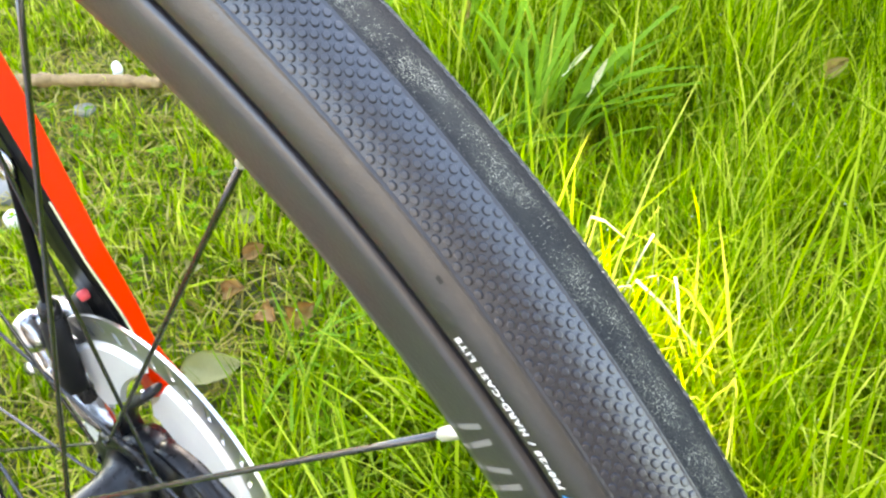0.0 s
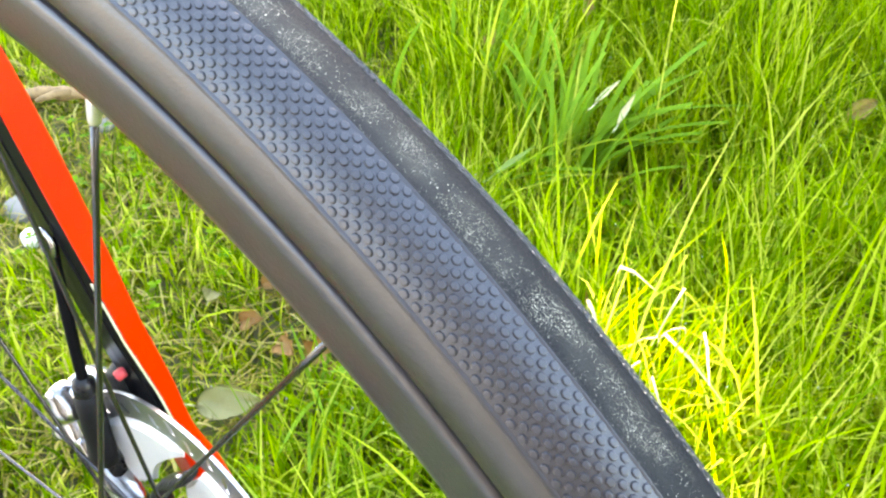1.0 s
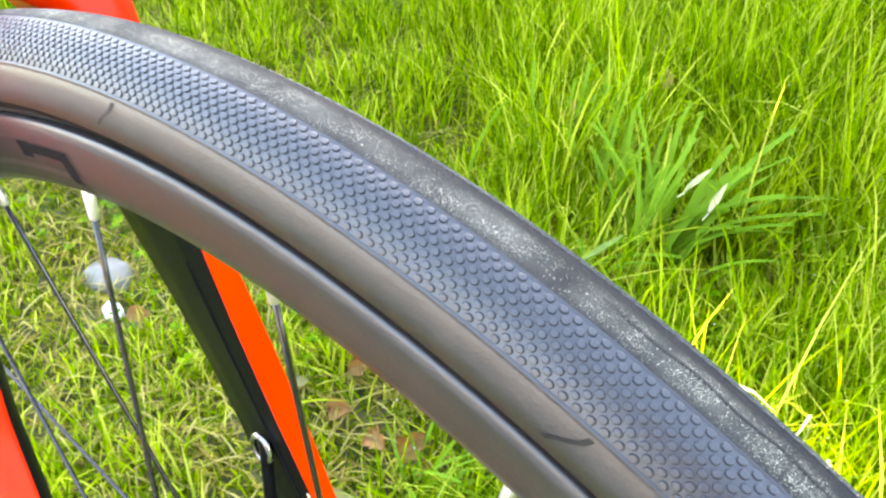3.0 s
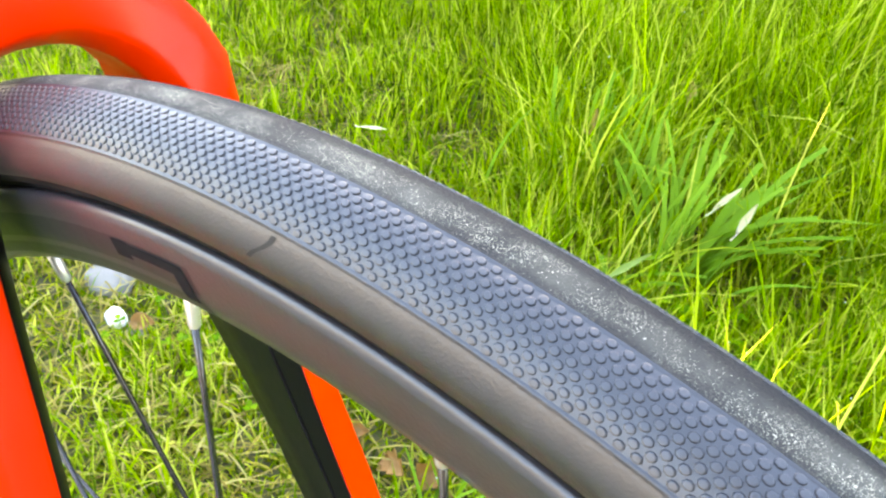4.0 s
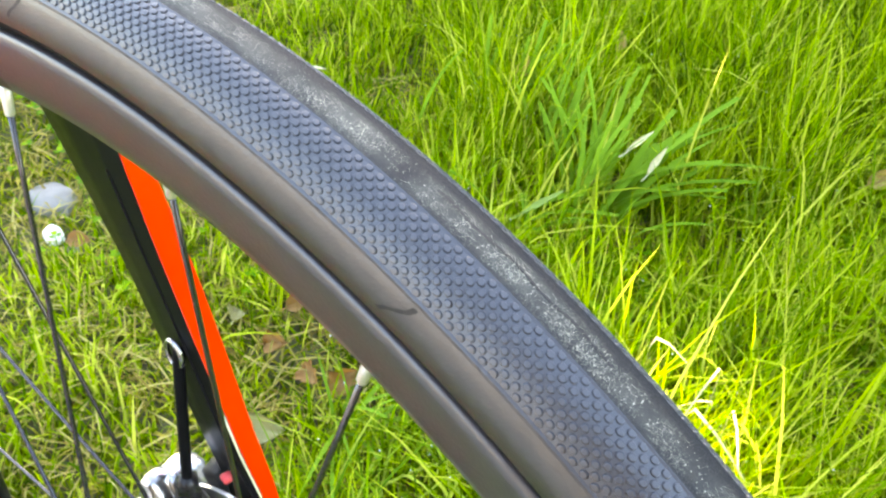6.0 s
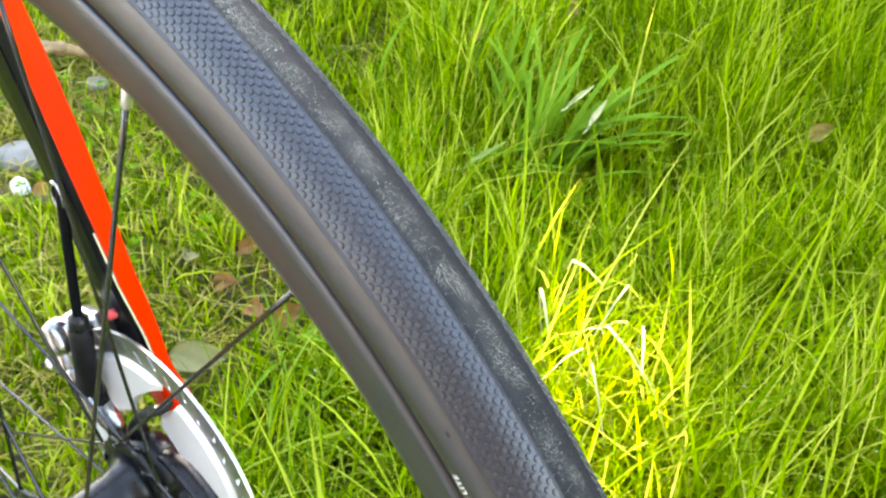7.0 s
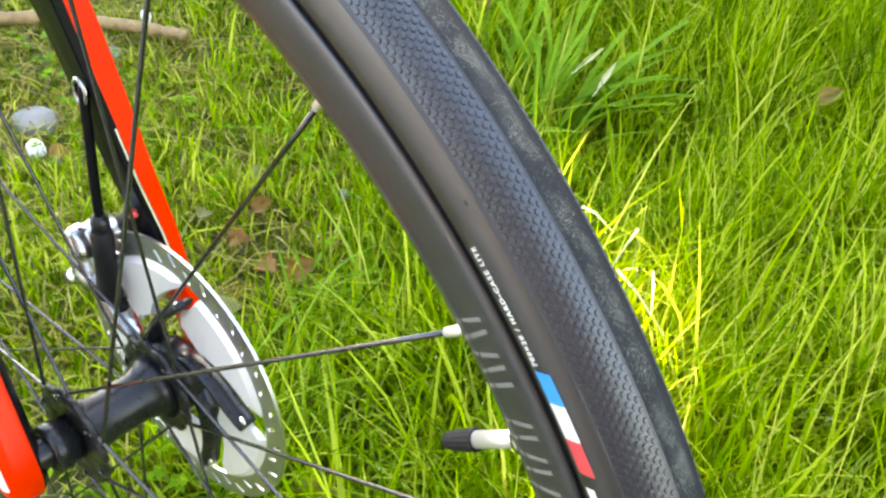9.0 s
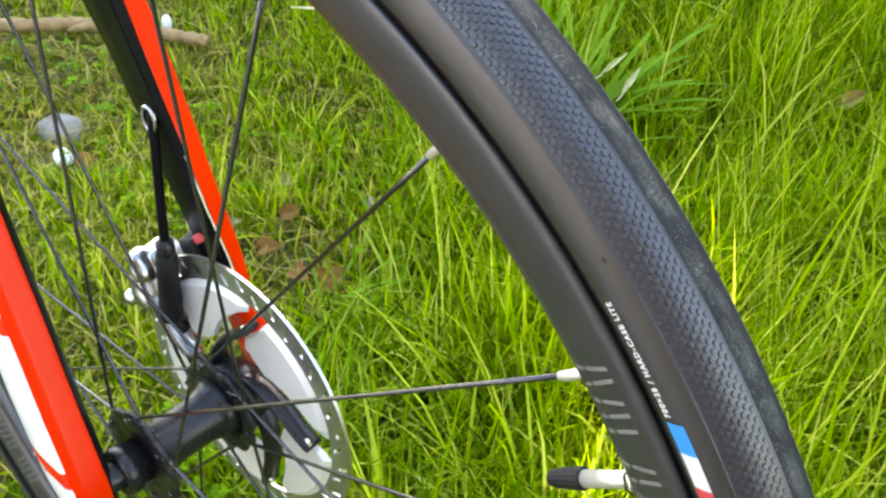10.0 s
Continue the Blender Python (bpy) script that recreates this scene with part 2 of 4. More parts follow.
def tube(points, radii, sides=10, cap=True, bm=None, flat=1.0):
    """A tapering tube along points."""
    bm = bm or bmesh.new()
    pts = [Vector(p) for p in points]
    if not isinstance(radii, (list, tuple)):
        radii = [radii] * len(pts)
    rings, side = [], None
    for i, p in enumerate(pts):
        d = (pts[min(i + 1, len(pts) - 1)] - pts[max(i - 1, 0)]).normalized()
        ref = side or (Vector((0, 0, 1)) if abs(d.z) < 0.9 else Vector((1, 0, 0)))
        u = d.cross(ref).cross(d).normalized() if side else d.cross(ref).normalized()
        side = u
        v = d.cross(u)
        rings.append([bm.verts.new(p + radii[i] * (math.cos(2 * math.pi * k / sides) * u + flat * math.sin(2 * math.pi * k / sides) * v)) for k in range(sides)])
    for a, b in zip(rings, rings[1:]):
        for k in range(sides):
            bm.faces.new((a[k], a[(k + 1) % sides], b[(k + 1) % sides], b[k]))
    if cap:
        bm.faces.new(rings[0][::-1])
        bm.faces.new(rings[-1])
    bmesh.ops.recalc_face_normals(bm, faces=bm.faces[:])
    return bm


def curve_points(ctrl, n=12):
    """Catmull-Rom through control points."""
    c = [Vector(p) for p in ctrl]
    c = [2 * c[0] - c[1]] + c + [2 * c[-1] - c[-2]]
    out = []
    for i in range(1, len(c) - 2):
        for k in range(n):
            t = k / n
            out.append(0.5 * (2 * c[i] + (c[i + 1] - c[i - 1]) * t + (2 * c[i - 1] - 5 * c[i] + 4 * c[i + 1] - c[i + 2]) * t * t + (3 * c[i] - c[i - 1] - 3 * c[i + 1] + c[i + 2]) * t ** 3))
    out.append(c[-2])
    return out


def box(size, centre, bevel=0.0, m=None):
    bm = bmesh.new()
    bmesh.ops.create_cube(bm, size=1)
    bmesh.ops.scale(bm, vec=size, verts=bm.verts[:])
    if bevel:
        bmesh.ops.bevel(bm, geom=bm.edges[:], offset=bevel, segments=2, affect="EDGES", profile=0.6)
    if m:
        bmesh.ops.transform(bm, matrix=m, verts=bm.verts[:])
    bmesh.ops.translate(bm, vec=centre, verts=bm.verts[:])
    return bm


# ---------------------------------------------------------------- ground, and walls and paving added for the light
def ground_z(x, y):
    """A lawn that falls forwards and rises away from the bicycle, levelling out far off."""
    gx, gy = 1.6 * math.tanh(x / 1.6), 2.0 * math.tanh(y / 2.0)
    return -0.012 - 0.127 * gx + 0.096 * gy + 0.012 * noise.noise(Vector((x * 2.2, y * 2.2, 0.3))) * min(1, 6 * math.hypot(x, y))


def build_ground():
    axis = sorted({*[round(-3 + 0.08 * i, 3) for i in range(76)], *[s * v for v in (3.4, 4, 5, 7, 10, 20, 60, 200, 800) for s in (1, -1)]})
    bm = bmesh.new()
    g = [[bm.verts.new((x, y, ground_z(x, y))) for y in axis] for x in axis]
    for i in range(len(axis) - 1):
        for j in range(len(axis) - 1):
            bm.faces.new((g[i][j], g[i + 1][j], g[i + 1][j + 1], g[i][j + 1]))
    return tagged(part("ground", bm, M_SOIL), "dark moist soil with moss beneath a lawn", "ground", kind="structure")


build_ground()


def build_walls():
    """Plain walls out of sight, added to shape the light: the one towards the sun shades the lawn but for a small
    opening.
    """
    y, top = 3.2, 2.9
    x0, x1 = -1.61, -1.435
    # added sun blocker in four pieces, its opening aimed at the tufts
    for name, xa, xb, z0, z1 in (("shade_wall", -7.0, x0, -0.5, top), ("shade_wall_east", x1, 6.0, -0.5, top), ("shade_wall_low", x0, x1, -0.5, 1.925), ("shade_wall_high", x0, x1, 2.11, top)):
        tagged(part(name, box((xb - xa, 0.02, z1 - z0), ((xa + xb) / 2, y + 0.01, (z0 + z1) / 2)), M_WALL, smooth=False), "plain grey unseen wall added to shade the lawn", "wall", kind="structure")
    # unseen wall added to bounce sunlight onto the wheel's camera side
    tagged(part("bounce_wall", box((24.0, 0.2, 3.4), (-2, -9.1, 1.2)), M_WALL, smooth=False), "plain grey unseen wall added to bounce sunlight back", "wall", kind="structure")
    # unseen dark wall added to darken what the tyre and rim reflect
    tagged(part("darkening_wall", box((2.72, 0.08, 2.1), (1.69, -0.95, 0.75)), M_DARKENING, smooth=False), "plain dark unseen wall added to darken the wheel's reflections", "wall", kind="structure")


build_walls()


def build_bounce_paving():
    """Unseen paving added beside the lawn to bounce light onto the wheel, following the lawn's fall."""
    bm = bmesh.new()
    xs, ys = [-13 + 0.6 * i for i in range(37)], [-0.6 - 0.42 * j for j in range(21)]
    top = [[bm.verts.new((x, y, ground_z(x, y) + 0.03)) for y in ys] for x in xs]
    for i in range(len(xs) - 1):
        for j in range(len(ys) - 1):
            bm.faces.new((top[i][j], top[i][j + 1], top[i + 1][j + 1], top[i + 1][j]))
    bmesh.ops.solidify(bm, geom=bm.faces[:], thickness=0.08)
    bmesh.ops.recalc_face_normals(bm, faces=bm.faces[:])
    tagged(part("pavement", bm, M_BOUNCE_PAVING, smooth=False), "unseen pale grey paving added to bounce light onto the wheel", "pavement", kind="structure")


build_bounce_paving()

# ---------------------------------------------------------------- wheel
NIPPLE_0, PITCH = 40.25, 15.0          # first nipple above the valve, spoke spacing
VALVE = NIPPLE_0 - 7.1
TUBE_R, TUBE_A = 0.324, 0.015
OFF = 0.0075                           # the hub and fork stand this far from the rim's plane
bicycle = empty("bicycle", (0, 0, 0), "orange road bicycle fork with black front wheel standing on the lawn", "bicycle")
wheel = bicycle


def T(theta, phi, lift=0.0):
    """Tyre surface: phi from the crown of the tread (0) down the camera-side wall (90)."""
    p = radians(phi)
    return W(theta, TUBE_R + (TUBE_A + lift) * math.cos(p), -(TUBE_A + lift) * math.sin(p))


def build_tyre():
    # the smooth tread is worn wider towards the far side: its ridges lie at 16 and -26 degrees
    side = [64, 65.5, 66.5, 67.5, 70, 78, 88, 98, 109, 118, 126, 133, 140]
    phis = [-p for p in reversed(side)] + [-55, -45, -34, -28.5, -27, -26, -25, -20, -14, -8, -4, 0, 4, 8, 10, 13, 15, 16, 17, 18.5, 25, 34, 45, 55] + side
    lifts = {66.5: 0.0004, 67.5: -0.0002, 65.5: -0.0001, 118: -0.0004, 126: -0.0013, 133: -0.0034, 140: -0.005}
    ridges = {16: 0.00022, -26: 0.00015}
    bm = bmesh.new()
    steps = 300
    rows = []
    for i in range(steps):
        th = 360 * i / steps
        row = []
        for p in phis:
            lift = lifts.get(abs(p), 0.0) + ridges.get(p, 0.0)
            if 16.6 < p < 65.4 or -65.4 < p < -26.6:
                lift -= 0.00015
            row.append(bm.verts.new(T(th, p, lift)))
        rows.append(row)
    for i in range(steps):
        a, b = rows[i], rows[(i + 1) % steps]
        for j in range(len(phis) - 1):
            f = bm.faces.new((a[j], a[j + 1], b[j + 1], b[j]))
            at = (phis[j] + phis[j + 1]) / 2
            mid = abs(at)
            # index 4 paints the shade of the rim gap onto the lowest sidewall
            f.material_index = 4 if mid > 113 else 0 if mid > 66 else (1 if at > 15.6 or at < -25.6 else 2)
    bmesh.ops.recalc_face_normals(bm, faces=bm.faces[:])
    return part("tyre", bm, (M_RUBBER, M_DOT, M_TREAD, M_TREAD, M_MARKS_SHADE), wheel, "black road tyre with dusty smooth tread and dotted shoulders")


def build_dots(tyre):
    """Raised round studs on both shoulders, in staggered rows."""
    verts, faces = [], []
    n, step = 740, 5.2
    ring = [(math.cos(2 * math.pi * k / 8), math.sin(2 * math.pi * k / 8)) for k in range(8)]
    for sgn, rows, phi0 in ((1, 9, 20.2), (-1, 7, 30.2)):
        for r in range(rows):
            ph = phi0 + r * step
            rad = TUBE_R + TUBE_A * math.cos(radians(ph))
            dth, dph = math.degrees(0.00096 / rad), math.degrees(0.00078 / TUBE_A)
            for i in range(n):
                th = 360 * (i + 0.5 * (r % 2)) / n
                base = len(verts)
                for scale, lift in ((1.0, -0.00017), (0.84, 0.00011), (0.55, 0.00016)):
                    verts += [T(th + dth * c * scale, sgn * (ph + dph * s * scale), lift) for c, s in ring]
                for k in range(8):
                    q = (k + 1) % 8
                    for o in (base, base + 8):
                        faces.append((o + k, o + q, o + 8 + q, o + 8 + k))
                faces.append(tuple(range(base + 16, base + 24)))
    me = bpy.data.meshes.new("tyre_studs")
    me.from_pydata(verts, [], faces)
    me.materials.append(M_DOT)
    bm = bmesh.new()
    bm.from_mesh(me)
    bpy.data.meshes.remove(me)
    bmesh.ops.recalc_face_normals(bm, faces=bm.faces[:])
    return tagged(part("stud", bm, M_DOT, tyre, smooth=False), "small raised round rubber studs", kind="stuff")


def band(theta0, theta1, slant, lo, hi, place, n=10, lift=0.00012):
    """A thin patch on the tyre or rim between two angles; place(theta, h, lift) gives its points."""
    bm = bmesh.new()
    a = []
    for i in range(n + 1):
        th = theta0 + (theta1 - theta0) * i / n
        a.append([bm.verts.new(place(th + slant * k / 4, lo + (hi - lo) * k / 4, lift)) for k in range(5)])
    for p, q in zip(a, a[1:]):
        for k in range(4):
            bm.faces.new((p[k], p[k + 1], q[k + 1], q[k]))
    bmesh.ops.recalc_face_normals(bm, faces=bm.faces[:])
    return bm


def warped_text(string, height, place_xy):
    """Built-in font as a mesh, laid on a curved surface."""
    cu = bpy.data.curves.new("text", "FONT")
    cu.body, cu.size, cu.resolution_u, cu.offset = string, height / 0.7, 3, height * 0.085
    cu.space_character = 1.3
    ob = new("text", cu)
    dg = bpy.context.evaluated_depsgraph_get()
    me = bpy.data.meshes.new_from_object(ob.evaluated_get(dg))
    bpy.data.objects.remove(ob)
    bpy.data.curves.remove(cu)
    bm = bmesh.new()
    bm.from_mesh(me)
    bpy.data.meshes.remove(me)
    wide = max(v.co.x for v in bm.verts)
    bmesh.ops.subdivide_edges(bm, edges=[e for e in bm.edges if e.calc_length() > height * 0.4], cuts=2)
    for v in bm.verts:
        v.co = place_xy(v.co.x / wide, v.co.y)
    return bm


tyre = build_tyre()
build_dots(tyre)


def on_tyre(th, ph, lift):
    return T(th, ph, lift)


part("lettering", warped_text("700\u00d728 / HARD-CASE LITE", 0.00165, lambda u, y: T(38.75 + 5.75 * u, 95.5 + math.degrees(y / TUBE_A), 0.00015)), M_PRINT, tyre, "small white printed sidewall lettering", smooth=False)
for name, a, b, mat in (("blue_stripe", 38.3, 36.72, M_BLUE), ("white_stripe", 36.72, 34.95, M_PRINT), ("red_stripe", 34.95, 33.2, M_RED)):
    part(name, band(a, b, 0.25, 86, 103.5, on_tyre), mat, tyre, name.split("_")[0] + " printed sidewall stripe")
for at in (68.6, 90.2):
    part("scratch", band(at, at + 0.22, 1.1, 71, 96, lambda th, ph, lift: T(th + 0.12 * math.sin(ph * 0.22), ph, lift), 3), M_DARK, tyre, "dark scuff across the sidewall")
part("pock", band(46.1, 46.35, 0.0, 76, 79, on_tyre, 3), M_DARK, tyre, "small pock in the sidewall")
part("tread_cut", band(63.5, 71.0, 0.0, -5.0, -3.0, lambda th, ph, lift: T(th, ph + 1.2 * math.sin(th * 2.2), lift), 30), M_DARK, tyre, "long thin cut in the tread")
for k, (a, b) in enumerate(((32.6, 31.75), (31.5, 30.6), (29.9, 29.2), (29.0, 28.3), (28.1, 27.4), (27.2, 26.5), (26.3, 25.6), (25.4, 24.7))):
    part("print_block", band(a, b, 0.1, 93 if k < 2 else 96, 103, on_tyre, 4), M_PRINT, tyre, "white printed sidewall block")


def build_rim():
    side = [(-0.0095, 0.3138), (-0.0106, 0.3141), (-0.0116, 0.3136), (-0.0120, 0.3126), (-0.0120, 0.3105), (-0.0112, 0.306), (-0.0098, 0.2985), (-0.0074, 0.2935), (-0.0042, 0.2908), (0.0, 0.2900)]
    prof = side + [(-y, r) for y, r in reversed(side[:-1])] + [(0.0085, 0.3120), (0.007, 0.306), (-0.007, 0.306), (-0.0085, 0.3120)]
    return part("rim", revolve(prof, 300), M_RIM, wheel, "matt black anodised alloy rim with grey lettering blocks")


rim = build_rim()
part("bead_gap", revolve([(-0.0088, 0.3158), (-0.0088, 0.3115), (0.0088, 0.3115), (0.0088, 0.3158)], 300), M_DARK, rim)


def on_rim(th, h, lift):
    """h runs from the inner to the outer edge of the rim's flank."""
    pts = [(0.2935, -0.0074), (0.2985, -0.0098), (0.306, -0.0112), (0.3125, -0.0118)]
    f = max(0.0, min(2.999, h * 3))
    i = int(f)
    t = f - i
    return W(th, pts[i][0] + t * (pts[i + 1][0] - pts[i][0]), pts[i][1] + t * (pts[i + 1][1] - pts[i][1]) - lift)


def rim_word(start, count, step):
    """Pairs of plain grey bars that stand for a printed word on the flank."""
    for i in range(count):
        a = start + step * i
        w = step * 0.55
        bm = bmesh.new()
        bars = ((a, 0.25),) if i % 4 == 2 else ((a, -0.2), (a + w, 0.3))
        for t0, slant in bars:
            b2 = band(t0, t0 - 0.26, slant, 0.1, 0.86, on_rim, 2)
            me = bpy.data.meshes.new("tmp")
            b2.to_mesh(me)
            b2.free()
            bm.from_mesh(me)
            bpy.data.meshes.remove(me)
        part("letter_block", bm, M_GREY, rim)


rim_word(41.5, 8, -1.95)
rim_word(-136.0, 8, -1.95)
part("gloss_panel", band(96.0, 132.0, 0.6, 0.05, 0.97, on_rim, 40), M_GLOSS, rim, "glossy dark panel on the rim flank")
part("panel_mark", band(96.5, 97.4, 0.3, 0.25, 0.7, on_rim, 4, 0.0003), M_MARKS_SHADE, rim)
part("panel_mark", band(97.4, 100.8, 0.0, 0.56, 0.7, on_rim, 8, 0.0003), M_MARKS_SHADE, rim)
part("panel_mark", band(100.6, 101.8, 0.0, 0.5, 0.72, on_rim, 4, 0.0003), M_MARKS_SHADE, rim)

FLANGE_N, FLANGE_F, HOLE_R = OFF - 0.031, OFF + 0.0175, 0.0250


def build_spoke(i):
    th = NIPPLE_0 + PITCH * i
    near = i % 2 == 0
    turn = 60 if i % 4 in (0, 1) else -60
    y_rim = -0.0012 if near else 0.0012
    hole = W(th + turn, HOLE_R, FLANGE_N if near else FLANGE_F)
    a = W(th, 0.286, y_rim)
    d = (a - hole).normalized()
    sp = part("spoke", tube([hole + Vector((0, -0.0034 if turn > 0 else 0.0034, 0)), hole + Vector((0, -0.0024 if turn > 0 else 0.0024, 0)), hole + 0.004 * d, hole + 0.02 * d, hole + 0.03 * d, a - 0.03 * d, a], [0.0019, 0.0012, 0.001, 0.001, 0.00095, 0.00095, 0.001], 8), M_SPOKE, wheel, "thin black steel spoke")
    bm = tube([W(th, 0.2925, y_rim * 0.5), a - 0.001 * d, a - 0.0055 * d, a - 0.0062 * d], [0.0018, 0.0018, 0.0016, 0.0012], 8)
    part("nipple", bm, M_BRASS, sp, "pale alloy spoke nipple")


for i in range(24):
    build_spoke(i)

hub = part("hub", revolve([(-0.030, 0.0085), (-0.030, 0.0165), (-0.027, 0.0155), (-0.014, 0.0135), (0.004, 0.0138), (0.011, 0.016), (0.016, 0.0205), (0.016, 0.0085)], 64, True, OFF), M_BLACK, wheel, "gloss black hub shell")


def lobed_flange(y):
    """A flange with a rounded lobe round each spoke hole."""
    bm = revolve([(y - 0.0016, 0.010), (y - 0.0016, 0.0265), (y - 0.0008, 0.0282), (y + 0.0008, 0.0282), (y + 0.0016, 0.0265), (y + 0.0016, 0.010)], 144, True, OFF)
    for v in bm.verts:
        r = math.hypot(v.co.x, v.co.z - HUB_Z)
        if r > 0.02:
            a = math.degrees(math.atan2(v.co.z - HUB_Z, v.co.x)) - NIPPLE_0
            k = 1 + 0.075 * (abs(math.cos(math.radians(6 * a))) - 0.6)
            v.co.x, v.co.z = v.co.x * k, HUB_Z + (v.co.z - HUB_Z) * k
    return bm


part("hub_flange", lobed_flange(-0.031), M_BLACK, hub)
part("hub_flange", lobed_flange(0.0175), M_BLACK, hub)
part("end_cap", revolve([(-0.047, 0.0086), (-0.047, 0.0125), (-0.045, 0.0135), (-0.040, 0.0135), (-0.0385, 0.0120), (-0.033, 0.0120), (-0.0325, 0.0086)], 48, True, OFF), M_BLACK, hub)
part("axle", revolve([(-0.062, 0.0), (-0.062, 0.006), (-0.05, 0.0075), (-0.032, 0.0085), (0.03, 0.0085), (0.05, 0.0075), (0.062, 0.006), (0.062, 0.0)], 40, False, OFF), M_BLACK, hub)
part("lockring", revolve([(0.019, 0.014), (0.019, 0.021), (0.034, 0.021), (0.0385, 0.019), (0.0385, 0.014)], 60, True, OFF), M_BLACK, hub)


def build_rotor():
    y = 0.0430
    b = bmesh.new()
    cells, r0, r1 = 40, 0.0698, 0.0830
    inner = [[b.verts.new(W(9 * (i + k / 3), r0, y)) for k in range(3)] for i in range(cells)]
    outer = [[b.verts.new(W(9 * (i + k / 3), r1, y)) for k in range(3)] for i in range(cells)]
    for i in range(cells):
        j = (i + 1) % cells
        up = 0.0018 if i % 2 else -0.0016
        c, skew = 9 * i + 4.5, 1.5
        h = [b.verts.new(W(c + da, 0.0763 + up + dr, y)) for da, dr in ((-1.2 - skew, -0.0026), (0.8 - skew, -0.0030), (1.2 + skew, 0.0026), (-0.8 + skew, 0.0030))]
        lo, hi = inner[i] + [inner[j][0]], outer[i] + [outer[j][0]]
        b.faces.new((*lo, h[1], h[0]))
        b.faces.new((lo[-1], hi[-1], h[2], h[1]))
        b.faces.new((*reversed(hi), h[3], h[2]))
        b.faces.new((hi[0], lo[0], h[0], h[3]))
    bmesh.ops.recalc_face_normals(b, faces=b.faces[:])
    bmesh.ops.solidify(b, geom=b.faces[:], thickness=0.0018)
    bmesh.ops.recalc_face_normals(b, faces=b.faces[:])
    rotor = part("brake_rotor", b, M_STEEL, wheel, "silver slotted disc brake rotor", smooth=False)
    # pressed alloy fins between five swept arms, a slit along each arm
    sweep = ((0, 5, 22, 48, 66, 95), (0.0625, 0.054, 0.040, 0.027, 0.019, 0.017))
    for i in range(5):
        end = 1 + 72 * i
        b = bmesh.new()
        rows = []
        n = 40
        for k in range(n + 1):
            a = 7 + 74 * k / n
            edge = min(1.0, 12 * min(k + 0.4, n - k + 0.4) / n)
            arm = float(np.interp(a, *sweep))
            inner = min(0.0665, arm + 0.0066 + 0.0045 * min(1.0, max(0.0, (arm - 0.024) / 0.016)) + 0.012 * min(1.0, max(0.0, (a - 48) / 22)))
            outer = min(0.0694, float(np.interp(a - 69, *sweep)) + 0.010 - 0.013 * min(1.0, max(0.0, (a - 66) / 4)))
            outer = max(outer, inner + 0.003)
            deep = y - 0.0030 * edge - 0.001
            rows.append([W(end + a, inner, y - 0.0012), W(end + a, inner + 0.0012, deep), W(end + a, max(outer - 0.0032, inner + 0.0014), deep), W(end + a, outer, y - 0.0012)])
        vs = [[b.verts.new(p) for p in r] for r in rows]
        for p, q in zip(vs, vs[1:]):
            for k in range(3):
                b.faces.new((p[k], q[k], q[k + 1], p[k + 1]))
        bmesh.ops.recalc_face_normals(b, faces=b.faces[:])
        bmesh.ops.solidify(b, geom=b.faces[:], thickness=0.0008)
        bmesh.ops.recalc_face_normals(b, faces=b.faces[:])
        part("cooling_fin", b, M_FIN, rotor, "bright alloy cooling fin", smooth=False)
        line = [W(end + 70, 0.017, OFF + 0.032), W(end + 48, 0.027, y - 0.005), W(end + 22, 0.040, y - 0.0055), W(end + 7, 0.051, y - 0.0055), W(end + 0.5, 0.0605, y - 0.005)]
        count = 17
        part("rotor_arm", tube(curve_points(line, 4), [0.0060] * (count - 1) + [0.0056], 12, flat=0.42), M_BLACK, rotor, "black rotor arm")
        p = W(end + 2.5, 0.0575, 0)
        part("rivet", tube([(p.x, y - 0.006, p.z), (p.x, y - 0.0078, p.z), (p.x, y - 0.0083, p.z)], [0.0032, 0.0032, 0.0020], 12), M_CHROME, rotor)


build_rotor()


def build_valve():
    a, b = W(VALVE, 0.2915, 0), W(VALVE - 0.4, 0.2688, 0)
    stem = part("valve_stem", tube([a, b], [0.0028, 0.0028], 16), M_BRASS, wheel, "polished valve stem with black cap")
    d = (b - a).normalized()
    part("lock_nut", tube([a + 0.0005 * d, a + 0.0035 * d], [0.0046, 0.0046], 8), M_CHROME, stem)
    pts = [b - 0.001 * d, b - 0.0005 * d, b + 0.0005 * d, b + 0.0095 * d, b + 0.0115 * d, b + 0.0128 * d, b + 0.0132 * d]
    side = d.cross(Vector((0, 1, 0))).normalized()
    up = d.cross(side)
    bm = bmesh.new()
    rings = []
    for i, (p, r) in enumerate(zip(pts, [0.0033, 0.0037, 0.0037, 0.0032, 0.0028, 0.0025, 0.0016])):
        groove = 0.9 if 1 <= i <= 3 else 1.0
        rings.append([bm.verts.new(p + r * (groove if k % 3 == 0 else 1.0) * (math.cos(math.pi * k / 21) * side + math.sin(math.pi * k / 21) * up)) for k in range(42)])
    for p, q in zip(rings, rings[1:]):
        for k in range(42):
            bm.faces.new((p[k], p[(k + 1) % 42], q[(k + 1) % 42], q[k]))
    bm.faces.new(rings[0])
    bm.faces.new(rings[-1][::-1])
    bmesh.ops.recalc_face_normals(bm, faces=bm.faces[:])
    part("valve_cap", bm, M_CAP, stem, "ribbed black plastic cap")


build_valve()

# ---------------------------------------------------------------- fork
fork = bicycle
